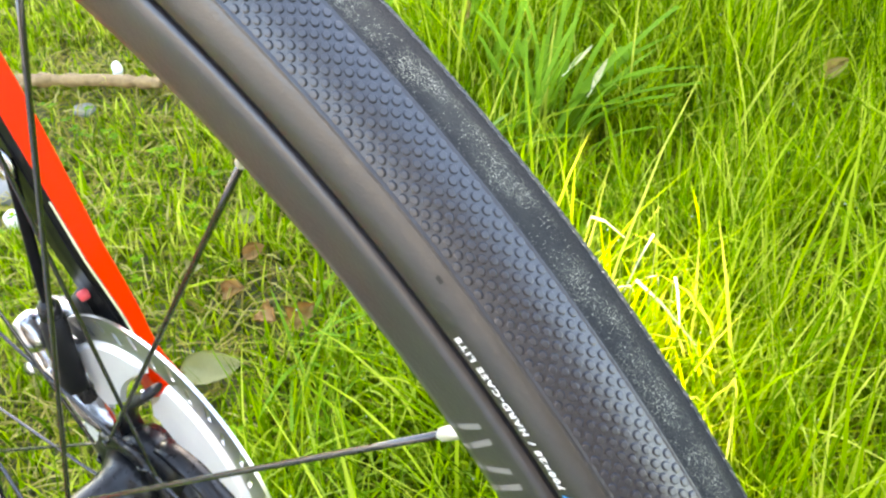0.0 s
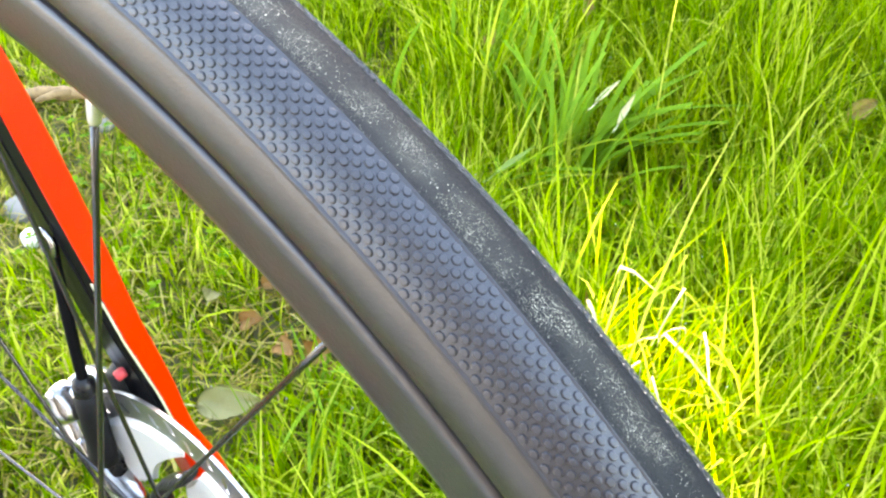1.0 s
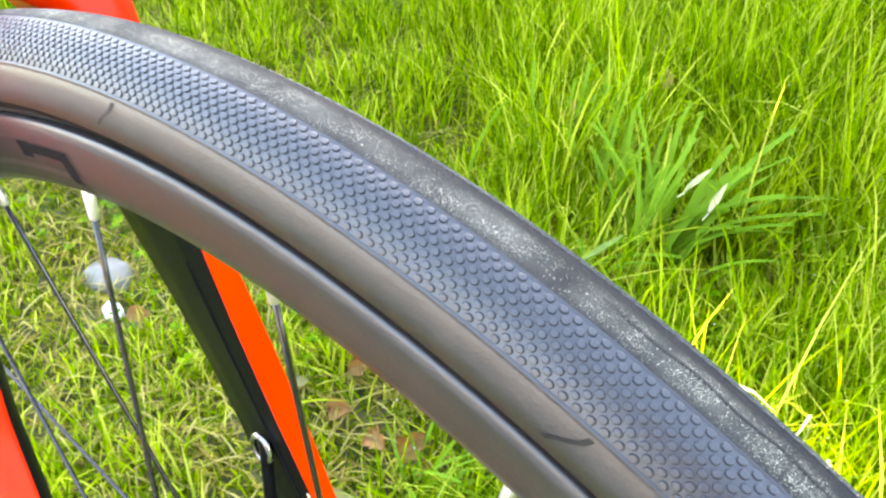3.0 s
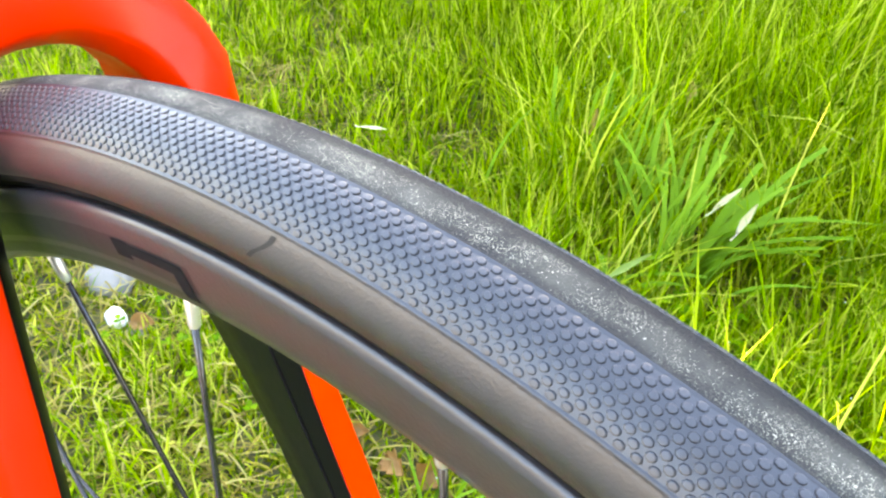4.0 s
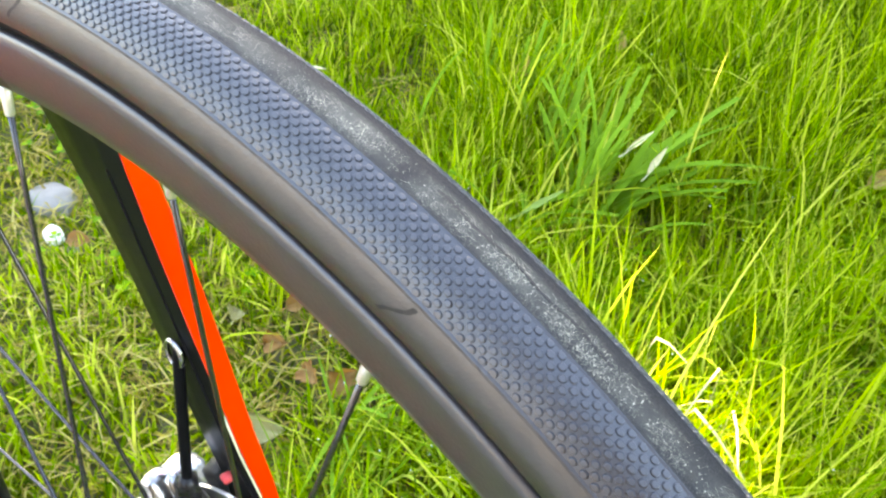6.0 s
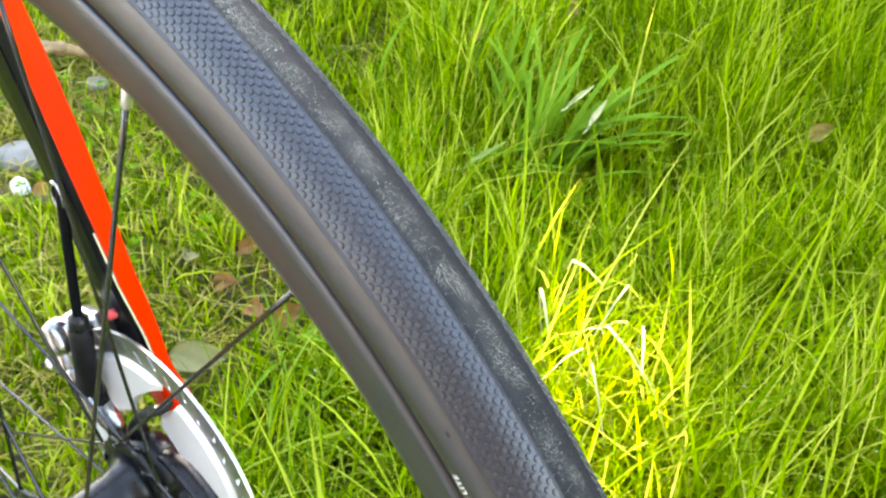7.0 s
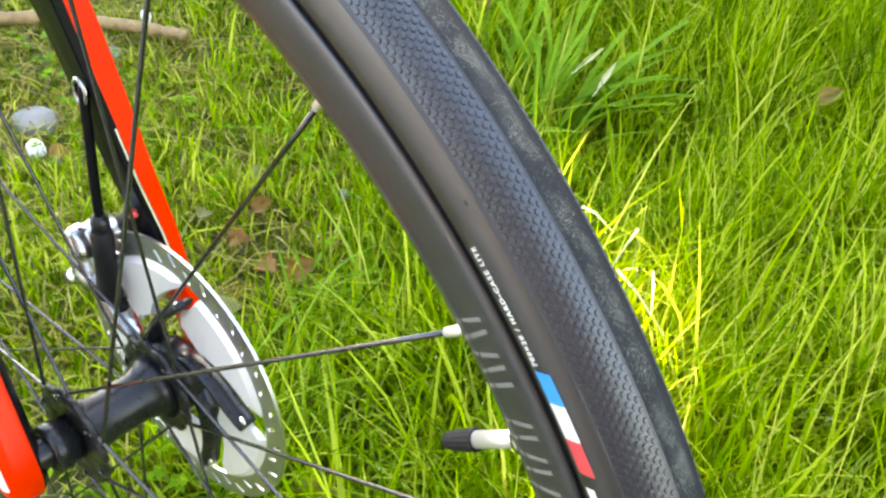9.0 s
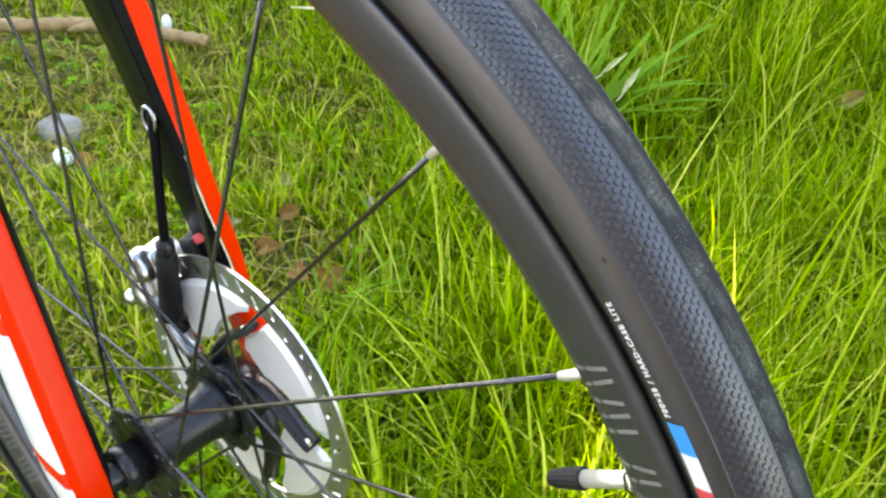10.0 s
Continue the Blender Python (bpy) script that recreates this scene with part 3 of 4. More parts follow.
# height, front edge, rear edge, half gap between the legs, thickness
LEG = [(0.322, 0.014, -0.010, 0.0495, 0.022), (0.345, 0.014, -0.012, 0.0495, 0.023), (0.385, 0.002, -0.020, 0.0475, 0.023), (0.42, -0.011, -0.034, 0.0455, 0.023),
       (0.468, -0.035, -0.059, 0.0430, 0.023), (0.505, -0.056, -0.084, 0.0410, 0.023), (0.54, -0.073, -0.108, 0.0375, 0.023), (0.572, -0.083, -0.128, 0.0330, 0.024),
       (0.61, -0.089, -0.131, 0.0280, 0.025), (0.645, -0.092, -0.132, 0.0250, 0.024)]
# the near leg, section by section: set back and set in
NEAR_BACK = [-0.004, -0.006, -0.011, -0.013, -0.010, -0.006, -0.005, -0.004, -0.009, -0.011, -0.009, -0.006, -0.003]
NEAR_DEEP = [0.006, 0.013, 0.018, 0.017, 0.013, 0.006, 0.003, 0, 0, 0, 0, 0, 0]   # extra depth behind
NEAR_IN = [0.0, 0.0, 0.0, 0.0005, 0.001, 0.002, 0.0025, 0.0025, 0.0025, 0.0025, 0.002, 0.001, 0.0]

FAR_BACK = [-0.006, -0.011, -0.017, -0.014, -0.008, -0.003, 0.0, 0.0, 0.0, 0.0]   # the far leg, set back


def leg_at(z):
    for p, q in zip(LEG, LEG[1:]):
        if p[0] <= z <= q[0]:
            t = (z - p[0]) / (q[0] - p[0])
            return [a + t * (b - a) for a, b in zip(p, q)]


def near_at(z, table):
    return float(np.interp(z, [p[0] for p in LEG], table[: len(LEG)]))


# the far leg by height: its rear inner edge, where the orange begins, and the outer end of the slanted orange front
FAR_Z = (0.37, 0.40, 0.42, 0.45, 0.48, 0.51, 0.54, 0.57, 0.60, 0.635)
FAR_REAR = ((-0.017, 0.0475), (-0.0265, 0.0475), (-0.0345, 0.0470), (-0.0475, 0.0445), (-0.0675, 0.0465), (-0.090, 0.0485), (-0.113, 0.0488), (-0.134, 0.0475), (-0.145, 0.045), (-0.142, 0.039))
FAR_LEAD = ((0.001, 0.0535), (-0.007, 0.0525), (-0.0112, 0.0505), (-0.0167, 0.045), (-0.0286, 0.0437), (-0.0423, 0.043), (-0.056, 0.0428), (-0.068, 0.0425), (-0.078, 0.0415), (-0.089, 0.039))
FAR_END = ((-0.0005, 0.061), (-0.0085, 0.0595), (-0.0132, 0.0590), (-0.0225, 0.0568), (-0.0385, 0.0590), (-0.0545, 0.0607), (-0.071, 0.0615), (-0.088, 0.0615), (-0.100, 0.060), (-0.104, 0.057))


def far_points(z):
    """The far leg's section: rear edge, black ridge, start of the orange, end of the orange, rear outer corner."""
    b, l, r = (Vector([float(np.interp(z, FAR_Z, [p[k] for p in tab])) for k in (0, 1)]) for tab in (FAR_REAR, FAR_LEAD, FAR_END))
    ridge = b.lerp(l, 0.76) + Vector((0.0008, -0.0016))
    return b, ridge, l, r, Vector((b.x + 0.004, r.y + 0.002))


def far_section(z):
    b, k, l, r, o = far_points(z)
    out = [b.lerp(k, 0.94), b.lerp(k, 0.99), k.lerp(l, 0.06), k.lerp(l, 0.94), l, l.lerp(r, 0.05), l.lerp(r, 0.86), l.lerp(r, 0.95), r, r + Vector((-0.0015, 0.001)), r + Vector((-0.003, 0.0016)), r + Vector((-0.005, 0.002)), r.lerp(o, 0.6) + Vector((0, 0.001)), o]
    return out + [o + Vector((-0.003, -0.002)), b.lerp(o, 0.6) + Vector((-0.004, 0)), b + Vector((-0.003, 0.004)), b + Vector((-0.0012, 0.001)), b, b.lerp(k, 0.5)]


def build_fork():
    """Both legs and the crown in one sweep: near dropout, up, over the tyre, down to the far dropout."""
    heights = [0.322, 0.326] + [0.334 + 0.0083 * i for i in range(37)]
    secs = []
    for z in heights:
        _, f, r, g, th = leg_at(min(z, 0.645))
        tip = 0.75 if z < 0.325 else (0.93 if z < 0.33 else 1.0)
        cx, hw = (f + r) / 2, (f - r) / 2 * tip
        secs.append((Vector((0, -(g + th / 2), z)), 0.0, cx + hw, cx - hw, th * tip))
    zc, gc, tc = 0.645, 0.0245, 0.023
    for a in (12, 26, 40, 54, 68, 80, 90):
        s = radians(a)
        secs.append((Vector((0, -(gc + tc / 2) * math.cos(s), zc + 0.031 * math.sin(s))), s, -0.092 - 0.018 * math.sin(s), -0.132 - 0.024 * math.sin(s), tc + 0.003 * math.sin(s)))
    full = []
    for p, s, f, r, th in secs:
        z = min(p.z, 0.645)
        k = max(0.0, math.cos(s))
        full.append((p + Vector((k * near_at(z, NEAR_BACK), k * near_at(z, NEAR_IN), 0)), s, f, r - k * near_at(z, NEAR_DEEP), th))
    for p, s, f, r, th in reversed(secs[:-1]):
        thin = 0.008 * max(0.0, min(1.0, (0.645 - p.z) / 0.04))
        full.append((Vector((near_at(min(p.z, 0.645), FAR_BACK), -p.y - thin / 2, p.z)), math.pi - s, f, r, th - thin))
    # section: chord (front +1), thickness (outer +1); each corner is a pair of points
    shape = [(0.50, -1.0), (0.62, -0.99), (0.70, -0.94), (0.95, -0.60), (0.985, -0.52), (1.0, -0.40), (1.0, 0.3), (0.985, 0.44), (0.95, 0.56), (0.84, 0.84), (0.76, 0.95), (0.66, 1.0), (-0.2, 1.0), (-0.66, 0.90), (-0.88, 0.62), (-0.98, 0.2), (-0.98, -0.4), (-0.88, -0.85), (-0.72, -1.0), (0.0, -1.0)]
    black, mark = {0, 1, 2, 3, 15, 16, 17, 18, 19}, {9, 10, 11, 12, 13, 14}
    bm = bmesh.new()
    sides = len(shape)
    rings = []
    for p, s, f, r, th in full:
        out = Vector((0, -math.cos(s), math.sin(s)))
        cx, hw = (f + r) / 2, (f - r) / 2
        pts = [Vector((cx + hw * u, OFF, 0)) + p + out * (th / 2 * v) for u, v in shape]
        if s > 3:
            w = float(np.interp(p.z, (0.365, 0.395, 0.60, 0.645), (0, 1, 1, 0)))
            pts = [q.lerp(Vector((c.x, c.y, p.z)), w) for q, c in zip(pts, far_section(p.z))]
        rings.append([bm.verts.new(q) for q in pts])
    for i, (a, b) in enumerate(zip(rings, rings[1:])):
        mid = (full[i][0].z + full[i + 1][0].z) / 2
        near = i < len(rings) / 2
        painted = near and any(lo < mid < hi for lo, hi in ((0.332, 0.348), (0.358, 0.425), (0.434, 0.52)))
        for k in range(sides):
            fc = bm.faces.new((a[k], a[(k + 1) % sides], b[(k + 1) % sides], b[k]))
            inner_black = mid < (0.664 if k >= 16 else 0.645) if near else 0.39 < mid < 0.628
            fc.material_index = 1 if inner_black and k in black else (2 if painted and k in mark else 0)
    bm.faces.new(rings[0])
    bm.faces.new(rings[-1][::-1])
    bmesh.ops.recalc_face_normals(bm, faces=bm.faces[:])
    return part("fork_body", bm, (M_ORANGE, M_SATIN, M_WHITE), fork, "glossy orange fork legs and crown with white marks")


fork_body = build_fork()


# bevel's glint painted as a thin pale line between the black and the orange, and the dark ridge beside it
stripe, ridge_line = [], []
for i in range(30):
    z = 0.405 + 0.0055 * i
    _, k, l, _, _ = far_points(z)
    q = k.lerp(l, 0.82)
    stripe.append((q.x + 0.0002, q.y - 0.0001, z))
    ridge_line.append((k.x, k.y, z))
part("bevel_glint", tube(stripe[:14], 0.0006, 6), M_BLEACH, fork_body, "thin pale line painted for the glint on the bevel")
part("edge_line", tube(ridge_line, 0.0006, 6), M_MARKS_SHADE, fork_body, "dark moulded edge")


def pebble_form(size, centre, squash, seed, m=None):
    """A forged, rounded lump: a box pulled towards an ellipsoid with a waist."""
    bm = bmesh.new()
    bmesh.ops.create_cube(bm, size=2)
    bmesh.ops.subdivide_edges(bm, edges=bm.edges[:], cuts=7, use_grid_fill=True)
    for v in bm.verts:
        q = v.co.normalized()
        c = v.co.lerp(q * 1.25, squash)
        c *= 1 - 0.10 * math.exp(-8 * (c.z - 0.25) ** 2) + 0.05 * noise.noise(q * 2 + Vector((seed, 0, 0)))
        v.co = Vector((c.x * size[0] / 2, c.y * size[1] / 2, c.z * size[2] / 2))
    if m:
        bmesh.ops.transform(bm, matrix=m, verts=bm.verts[:])
    bmesh.ops.translate(bm, vec=centre, verts=bm.verts[:])
    return bm


def build_caliper():
    lean = pose(0, 0, 0, 0, -28, 0)
    body = part("brake_caliper", pebble_form((0.020, 0.024, 0.046), (-0.058, 0.044, 0.384), 0.55, 1, lean), M_FORGED, bicycle, "polished silver disc brake caliper")
    part("caliper_lobe", pebble_form((0.017, 0.020, 0.024), (-0.076, 0.040, 0.372), 0.7, 2, lean), M_FORGED, body)
    part("caliper_lobe", pebble_form((0.013, 0.016, 0.018), (-0.066, 0.033, 0.397), 0.75, 3, lean), M_FORGED, body)
    part("bleed_screw", tube([(-0.082, 0.037, 0.363), (-0.088, 0.0365, 0.360), (-0.0885, 0.0365, 0.3597), (-0.096, 0.036, 0.356), (-0.0975, 0.036, 0.3553)], [0.0036, 0.0036, 0.0050, 0.0050, 0.003], 12), M_FORGED, body)
    part("bracket", tube(curve_points([(-0.060, 0.0365, 0.378), (-0.049, 0.0360, 0.366), (-0.040, 0.0360, 0.354), (-0.032, 0.0368, 0.346)], 5), [0.0085] * 10 + [0.0075, 0.007, 0.0065, 0.006, 0.005, 0.003], 14, flat=0.3), M_FORGED, body, "polished caliper bracket")
    part("hose_fitting", tube([(-0.0422, 0.033, 0.417), (-0.0426, 0.033, 0.4135), (-0.0428, 0.033, 0.413), (-0.0442, 0.033, 0.400), (-0.0456, 0.033, 0.386), (-0.0466, 0.033, 0.376), (-0.0470, 0.033, 0.3715), (-0.0471, 0.033, 0.3705)], [0.0048, 0.0056, 0.0060, 0.0060, 0.0062, 0.0068, 0.0076, 0.0066], 16), M_CAP, body, "black bell-shaped hose fitting")
    part("hose_nut", tube([(-0.0418, 0.033, 0.4255), (-0.0419, 0.033, 0.4245), (-0.0421, 0.033, 0.4225), (-0.0422, 0.033, 0.4165), (-0.0423, 0.033, 0.4155)], [0.0032, 0.0040, 0.0056, 0.0056, 0.0046], 6), M_BLACK, body, "black hexagonal hose nut")
    part("caliper_mount", pebble_form((0.014, 0.013, 0.040), (-0.034, 0.050, 0.402), 0.35, 5, pose(0, 0, 0, 0, -25, 0)), M_CAP, body, "black mounting block")
    part("bolt_washer", tube([(-0.0265, 0.0405, 0.4285), (-0.0263, 0.0412, 0.4287), (-0.0255, 0.0445, 0.4292), (-0.0253, 0.0452, 0.4293)], [0.0017, 0.0026, 0.0026, 0.0018], 14), M_RED, body, "red washer under the mounting bolt")


build_caliper()
hose_line = curve_points([(-0.0420, 0.033, 0.422), (-0.0440, 0.0356, 0.445), (-0.0460, 0.0383, 0.466), (-0.0478, 0.0408, 0.486), (-0.0492, 0.0425, 0.492)], 8)
hose = part("brake_hose", tube(hose_line, 0.0026, 12), M_SATIN, bicycle, "black hydraulic brake hose")
ring = [(-0.0498 + 0.0050 * math.cos(2 * math.pi * k / 20), 0.0405, 0.4895 + 0.0066 * math.sin(2 * math.pi * k / 20)) for k in range(21)]
part("hose_guide", tube(ring, 0.0013, 8, cap=False), M_FORGED, hose, "bright hose guide loop")

# ---------------------------------------------------------------- grass
TIPS = {}                              # where the blades of each sort end


def blades(name, roots, heights, widths, leans, bends, yaws, material, label, category, segs=4):
    """Curved tapering blades joined in one mesh."""
    n = len(roots)
    t = np.linspace(0, 1, segs + 1)
    ca, sa = np.cos(leans), np.sin(leans)
    out = np.zeros((n, segs + 1, 3))
    ang = yaws[:, None]
    horiz = heights[:, None] * (bends[:, None] * t ** 2 + 0.12 * t)
    up = heights[:, None] * (t - 0.42 * np.minimum(bends, 1.6)[:, None] * t ** 2.4)
    centre = np.stack([roots[:, 0:1] + horiz * ca[:, None], roots[:, 1:2] + horiz * sa[:, None], roots[:, 2:3] + up], -1)
    w = widths[:, None] * np.array([0.75, 1.0, 0.9, 0.62, 0.3, 0.2])[: segs][None, :]
    sx, sy = np.cos(ang), np.sin(ang)
    side = np.stack([sx + 0 * w, sy + 0 * w, 0 * w + 0.1], -1) * w[..., None] / 2
    left, right = centre[:, :segs] - side, centre[:, :segs] + side
    per = 2 * segs + 1
    v = np.zeros((n, per, 3))
    v[:, 0 : 2 * segs : 2], v[:, 1 : 2 * segs : 2], v[:, -1] = left, right, centre[:, -1]
    b = (np.arange(n) * per)[:, None]
    quads = np.concatenate([np.stack([b[:, 0] + 2 * k, b[:, 0] + 2 * k + 1, b[:, 0] + 2 * k + 3, b[:, 0] + 2 * k + 2], 1) for k in range(segs - 1)])
    tris = np.stack([b[:, 0] + 2 * segs - 2, b[:, 0] + 2 * segs - 1, b[:, 0] + 2 * segs], 1)
    TIPS[name] = centre[:, -1]
    me = bpy.data.meshes.new(name)
    me.vertices.add(n * per)
    me.vertices.foreach_set("co", v.reshape(-1))
    loops = np.concatenate([quads.reshape(-1), tris.reshape(-1)])
    me.loops.add(len(loops))
    me.loops.foreach_set("vertex_index", loops)
    starts = np.concatenate([np.arange(len(quads)) * 4, len(quads) * 4 + np.arange(len(tris)) * 3])
    me.polygons.add(len(starts))
    me.polygons.foreach_set("loop_start", starts)
    me.polygons.foreach_set("use_smooth", np.ones(len(starts), dtype=bool))
    me.update(calc_edges=True)
    me.materials.append(material)
    ob = new(name, me)
    return tagged(ob, label, category, kind="stuff")


def smooth_step(a, b, x):
    t = np.clip((x - a) / (b - a), 0, 1)
    return t * t * (3 - 2 * t)


def lawn_height(x, y):
    """Short and thin towards the rear of the bicycle, tall and lush in front and beyond."""
    tall = smooth_step(-0.5, 0.08, x + 0.55 * (y - 0.45))
    back = smooth_step(-0.36, 0.04, x + 0.9 * (y - 0.45))
    return 0.041 + 0.087 * np.maximum(tall, back)


def in_view(x, y):
    poly = [(-0.75, -0.12), (0.55, 0.35), (0.55, 1.0), (0.15, 2.2), (-0.6, 2.5), (-1.9, 0.8), (-1.5, 0.2)]
    inside = np.zeros(len(x), dtype=bool)
    for (x0, y0), (x1, y1) in zip(poly, poly[1:] + poly[:1]):
        cross = ((y0 > y) != (y1 > y)) & (x < (x1 - x0) * (y - y0) / (y1 - y0 + 1e-12) + x0)
        inside ^= cross
    return inside


# short turf about stones and the stick: x, y, radius
CLEAR = [(-0.745, 0.326, 0.022), (-0.672, 0.286, 0.025), (-0.655, 0.30, 0.022), (-0.83, 0.50, 0.03), (-0.70, 0.26, 0.03), (-0.78, 0.29, 0.03)]
CLEAR += [(x, y, 0.017) for x, y in ((-0.385, 0.408), (-0.359, 0.353), (-0.304, 0.35), (-0.272, 0.366), (-0.245, 0.36), (-0.052, 0.188), (-0.651, 0.292), (-0.285, 0.255), (-0.27, 0.265), (-0.30, 0.245))]
CLEAR += [(-1.16 + 0.42 * i / 12, 0.27 + 0.31 * i / 12, 0.028) for i in range(13)]


def in_clearing(xy):
    hit = np.zeros(len(xy), dtype=bool)
    for x, y, r in CLEAR:
        hit |= (xy[:, 0] - x) ** 2 + (xy[:, 1] - y) ** 2 < r * r
    return hit


def heights_of(xy):
    return np.array([ground_z(a, b) for a, b in xy]) - 0.004


def build_dew(tips, rng):
    """Dew drops on the ends of the longer blades."""
    tips = tips[rng.uniform(0, 1, len(tips)) < 0.45]
    unit = bmesh.new()
    bmesh.ops.create_icosphere(unit, subdivisions=1, radius=1)
    unit.verts.ensure_lookup_table()
    co = np.array([v.co[:] for v in unit.verts])
    tri = np.array([[v.index for v in f.verts] for f in unit.faces])
    unit.free()
    size = rng.uniform(0.0005, 0.0011, len(tips))
    pts = (tips[:, None, :] + co[None] * size[:, None, None]).reshape(-1, 3)
    faces = (tri[None] + (np.arange(len(tips)) * len(co))[:, None, None]).reshape(-1, 3)
    me = bpy.data.meshes.new("dew_drops")
    me.from_pydata(pts.tolist(), [], faces.tolist())
    me.polygons.foreach_set("use_smooth", [True] * len(me.polygons))
    me.materials.append(M_DEW)
    tagged(new("dew_drops", me), "tiny clear dew drops on the grass tips", "dew", kind="stuff")


def bare_ground(xy):
    """Worn patches about the stones and the branch, and thin weedy ones in the tall grass."""
    thin = np.ones(len(xy))
    for cx, cy, r in ((-0.78, 0.36, 0.13), (-0.86, 0.46, 0.11), (-1.0, 0.33, 0.12), (-0.36, 0.40, 0.07), (-0.29, 0.37, 0.05), (-0.10, 0.66, 0.09), (0.06, 0.78, 0.10), (0.19, 0.70, 0.09), (0.02, 1.0, 0.10), (0.22, 0.95, 0.10)):
        thin -= 0.5 * np.exp(-(((xy[:, 0] - cx) / r) ** 2 + ((xy[:, 1] - cy) / r) ** 2))
    return np.clip(thin, 0.12, 1)


def build_lawn():
    rng = np.random.default_rng(5)
    xy = np.stack([rng.uniform(-1.9, 0.6, 360000), rng.uniform(-0.15, 2.5, 360000)], 1)
    xy = xy[in_view(xy[:, 0], xy[:, 1])][:120000]
    xy = xy[~in_clearing(xy)]
    clump = np.array([noise.noise(Vector((a * 9, b * 9, 2.0))) for a, b in xy])
    keep = rng.uniform(0, 1, len(xy)) < np.clip(0.8 + 0.9 * clump, 0.25, 1) * (1 - 0.15 * smooth_step(-0.3, -0.6, xy[:, 0] + 0.4 * (xy[:, 1] - 0.4))) * bare_ground(xy)
    xy, clump = xy[keep], clump[keep]
    n = len(xy)
    h = lawn_height(xy[:, 0], xy[:, 1]) * rng.lognormal(0, 0.35, n) * (1 + 0.6 * clump)
    for cx, cy, r in ((-0.34, 0.36, 0.11), (-0.72, 0.31, 0.14), (-0.90, 0.50, 0.15), (-0.29, 0.25, 0.07)):
        h *= 1 - 0.42 * np.exp(-(((xy[:, 0] - cx) / r) ** 2 + ((xy[:, 1] - cy) / r) ** 2))
    h *= 1 - 0.64 * np.exp(-(((xy[:, 0] + 0.17) / 0.15) ** 2 + ((xy[:, 1] - 0.75) / 0.15) ** 2))
    roots = np.column_stack([xy, heights_of(xy)])
    lean = rng.uniform(0, 2 * math.pi, n)
    blades("grass", roots, h, rng.uniform(0.0013, 0.0042, n), lean, rng.gamma(2.0, 0.19, n), lean + math.pi / 2 + rng.normal(0, 0.6, n), M_GRASS, "lush uncut lawn grass, bright green with yellowish blades", "grass")
    # fine undergrowth that hides the soil
    m = 60000
    xy = np.stack([rng.uniform(-1.9, 0.6, 2 * m), rng.uniform(-0.15, 2.4, 2 * m)], 1)
    xy = xy[in_view(xy[:, 0], xy[:, 1])][:m]
    m = len(xy)
    lean = rng.uniform(0, 2 * math.pi, m)
    blades("moss_grass", np.column_stack([xy, heights_of(xy)]), rng.uniform(0.012, 0.036, m), rng.uniform(0.0016, 0.004, m), lean, rng.uniform(0.4, 1.6, m), lean + math.pi / 2, M_MOSS, "short fine undergrowth of moss and seedling grass", "grass", 3)
    # dry stalks lying low between the blades
    m = 7000
    xy = np.stack([rng.uniform(-1.7, 0.5, m), rng.uniform(-0.1, 2.2, m)], 1)
    lean = rng.uniform(0, 2 * math.pi, m)
    r = np.column_stack([xy, heights_of(xy) + 0.004])
    blades("dry_grass", r, rng.uniform(0.02, 0.05, m), rng.uniform(0.001, 0.0025, m), lean, rng.uniform(1.2, 2.6, m), lean + math.pi / 2, M_THATCH, "dry brown stalks lying low in the lawn", "dry grass", 3)
    m = 3600
    xy = np.stack([rng.uniform(-1.5, -0.25, m), rng.uniform(0.0, 0.85, m)], 1)
    lean = rng.uniform(0, 2 * math.pi, m)
    blades("dry_grass", np.column_stack([xy, heights_of(xy) + 0.012]), rng.uniform(0.015, 0.04, m), rng.uniform(0.001, 0.003, m), lean, rng.uniform(1.2, 2.6, m), lean + math.pi / 2, M_THATCH, "dry brown stalks matted in the short grass", "dry grass", 3)
    # long pale blades arching over the taller grass
    m = 5000
    xy = np.stack([rng.uniform(-0.7, 0.6, m), rng.uniform(0.15, 2.0, m)], 1)
    xy = xy[(xy[:, 0] + 0.55 * (xy[:, 1] - 0.45) > -0.3) & in_view(xy[:, 0], xy[:, 1]) & (np.hypot(xy[:, 0] + 0.20, xy[:, 1] - 0.76) > 0.19)]
    xy = xy[rng.uniform(0, 1, len(xy)) < bare_ground(xy)]
    m = len(xy)
    lean = rng.uniform(0, 2 * math.pi, m)
    blades("long_grass", np.column_stack([xy, heights_of(xy)]), rng.uniform(0.08, 0.165, m), rng.uniform(0.0028, 0.0056, m), lean, rng.gamma(2.0, 0.26, m), lean + math.pi / 2 + rng.normal(0, 0.4, m), M_LONG, "long pale green blades arching over the lawn", "grass", 5)
    build_dew(TIPS["long_grass"], rng)
    m = 600
    xy = np.stack([rng.uniform(-0.18, 0.25, m), rng.uniform(0.03, 0.45, m)], 1)
    xy = xy[~in_clearing(xy)]
    m = len(xy)
    lean = rng.uniform(0, 2 * math.pi, m)
    blades("long_grass", np.column_stack([xy, heights_of(xy)]), rng.uniform(0.07, 0.13, m), rng.uniform(0.003, 0.0052, m), lean, rng.uniform(0.3, 1.1, m), lean + math.pi / 2 + rng.normal(0, 0.4, m), M_LONG, "long pale green blades beneath the wheel", "grass", 5)
    m = 110000
    xy = np.stack([rng.uniform(-3.2, 2.4, m), rng.uniform(-0.6, 3.15, m)], 1)
    xy = xy[~in_view(xy[:, 0], xy[:, 1]) & (xy[:, 1] > -0.58)]
    n = len(xy)
    lean = rng.uniform(0, 2 * math.pi, n)
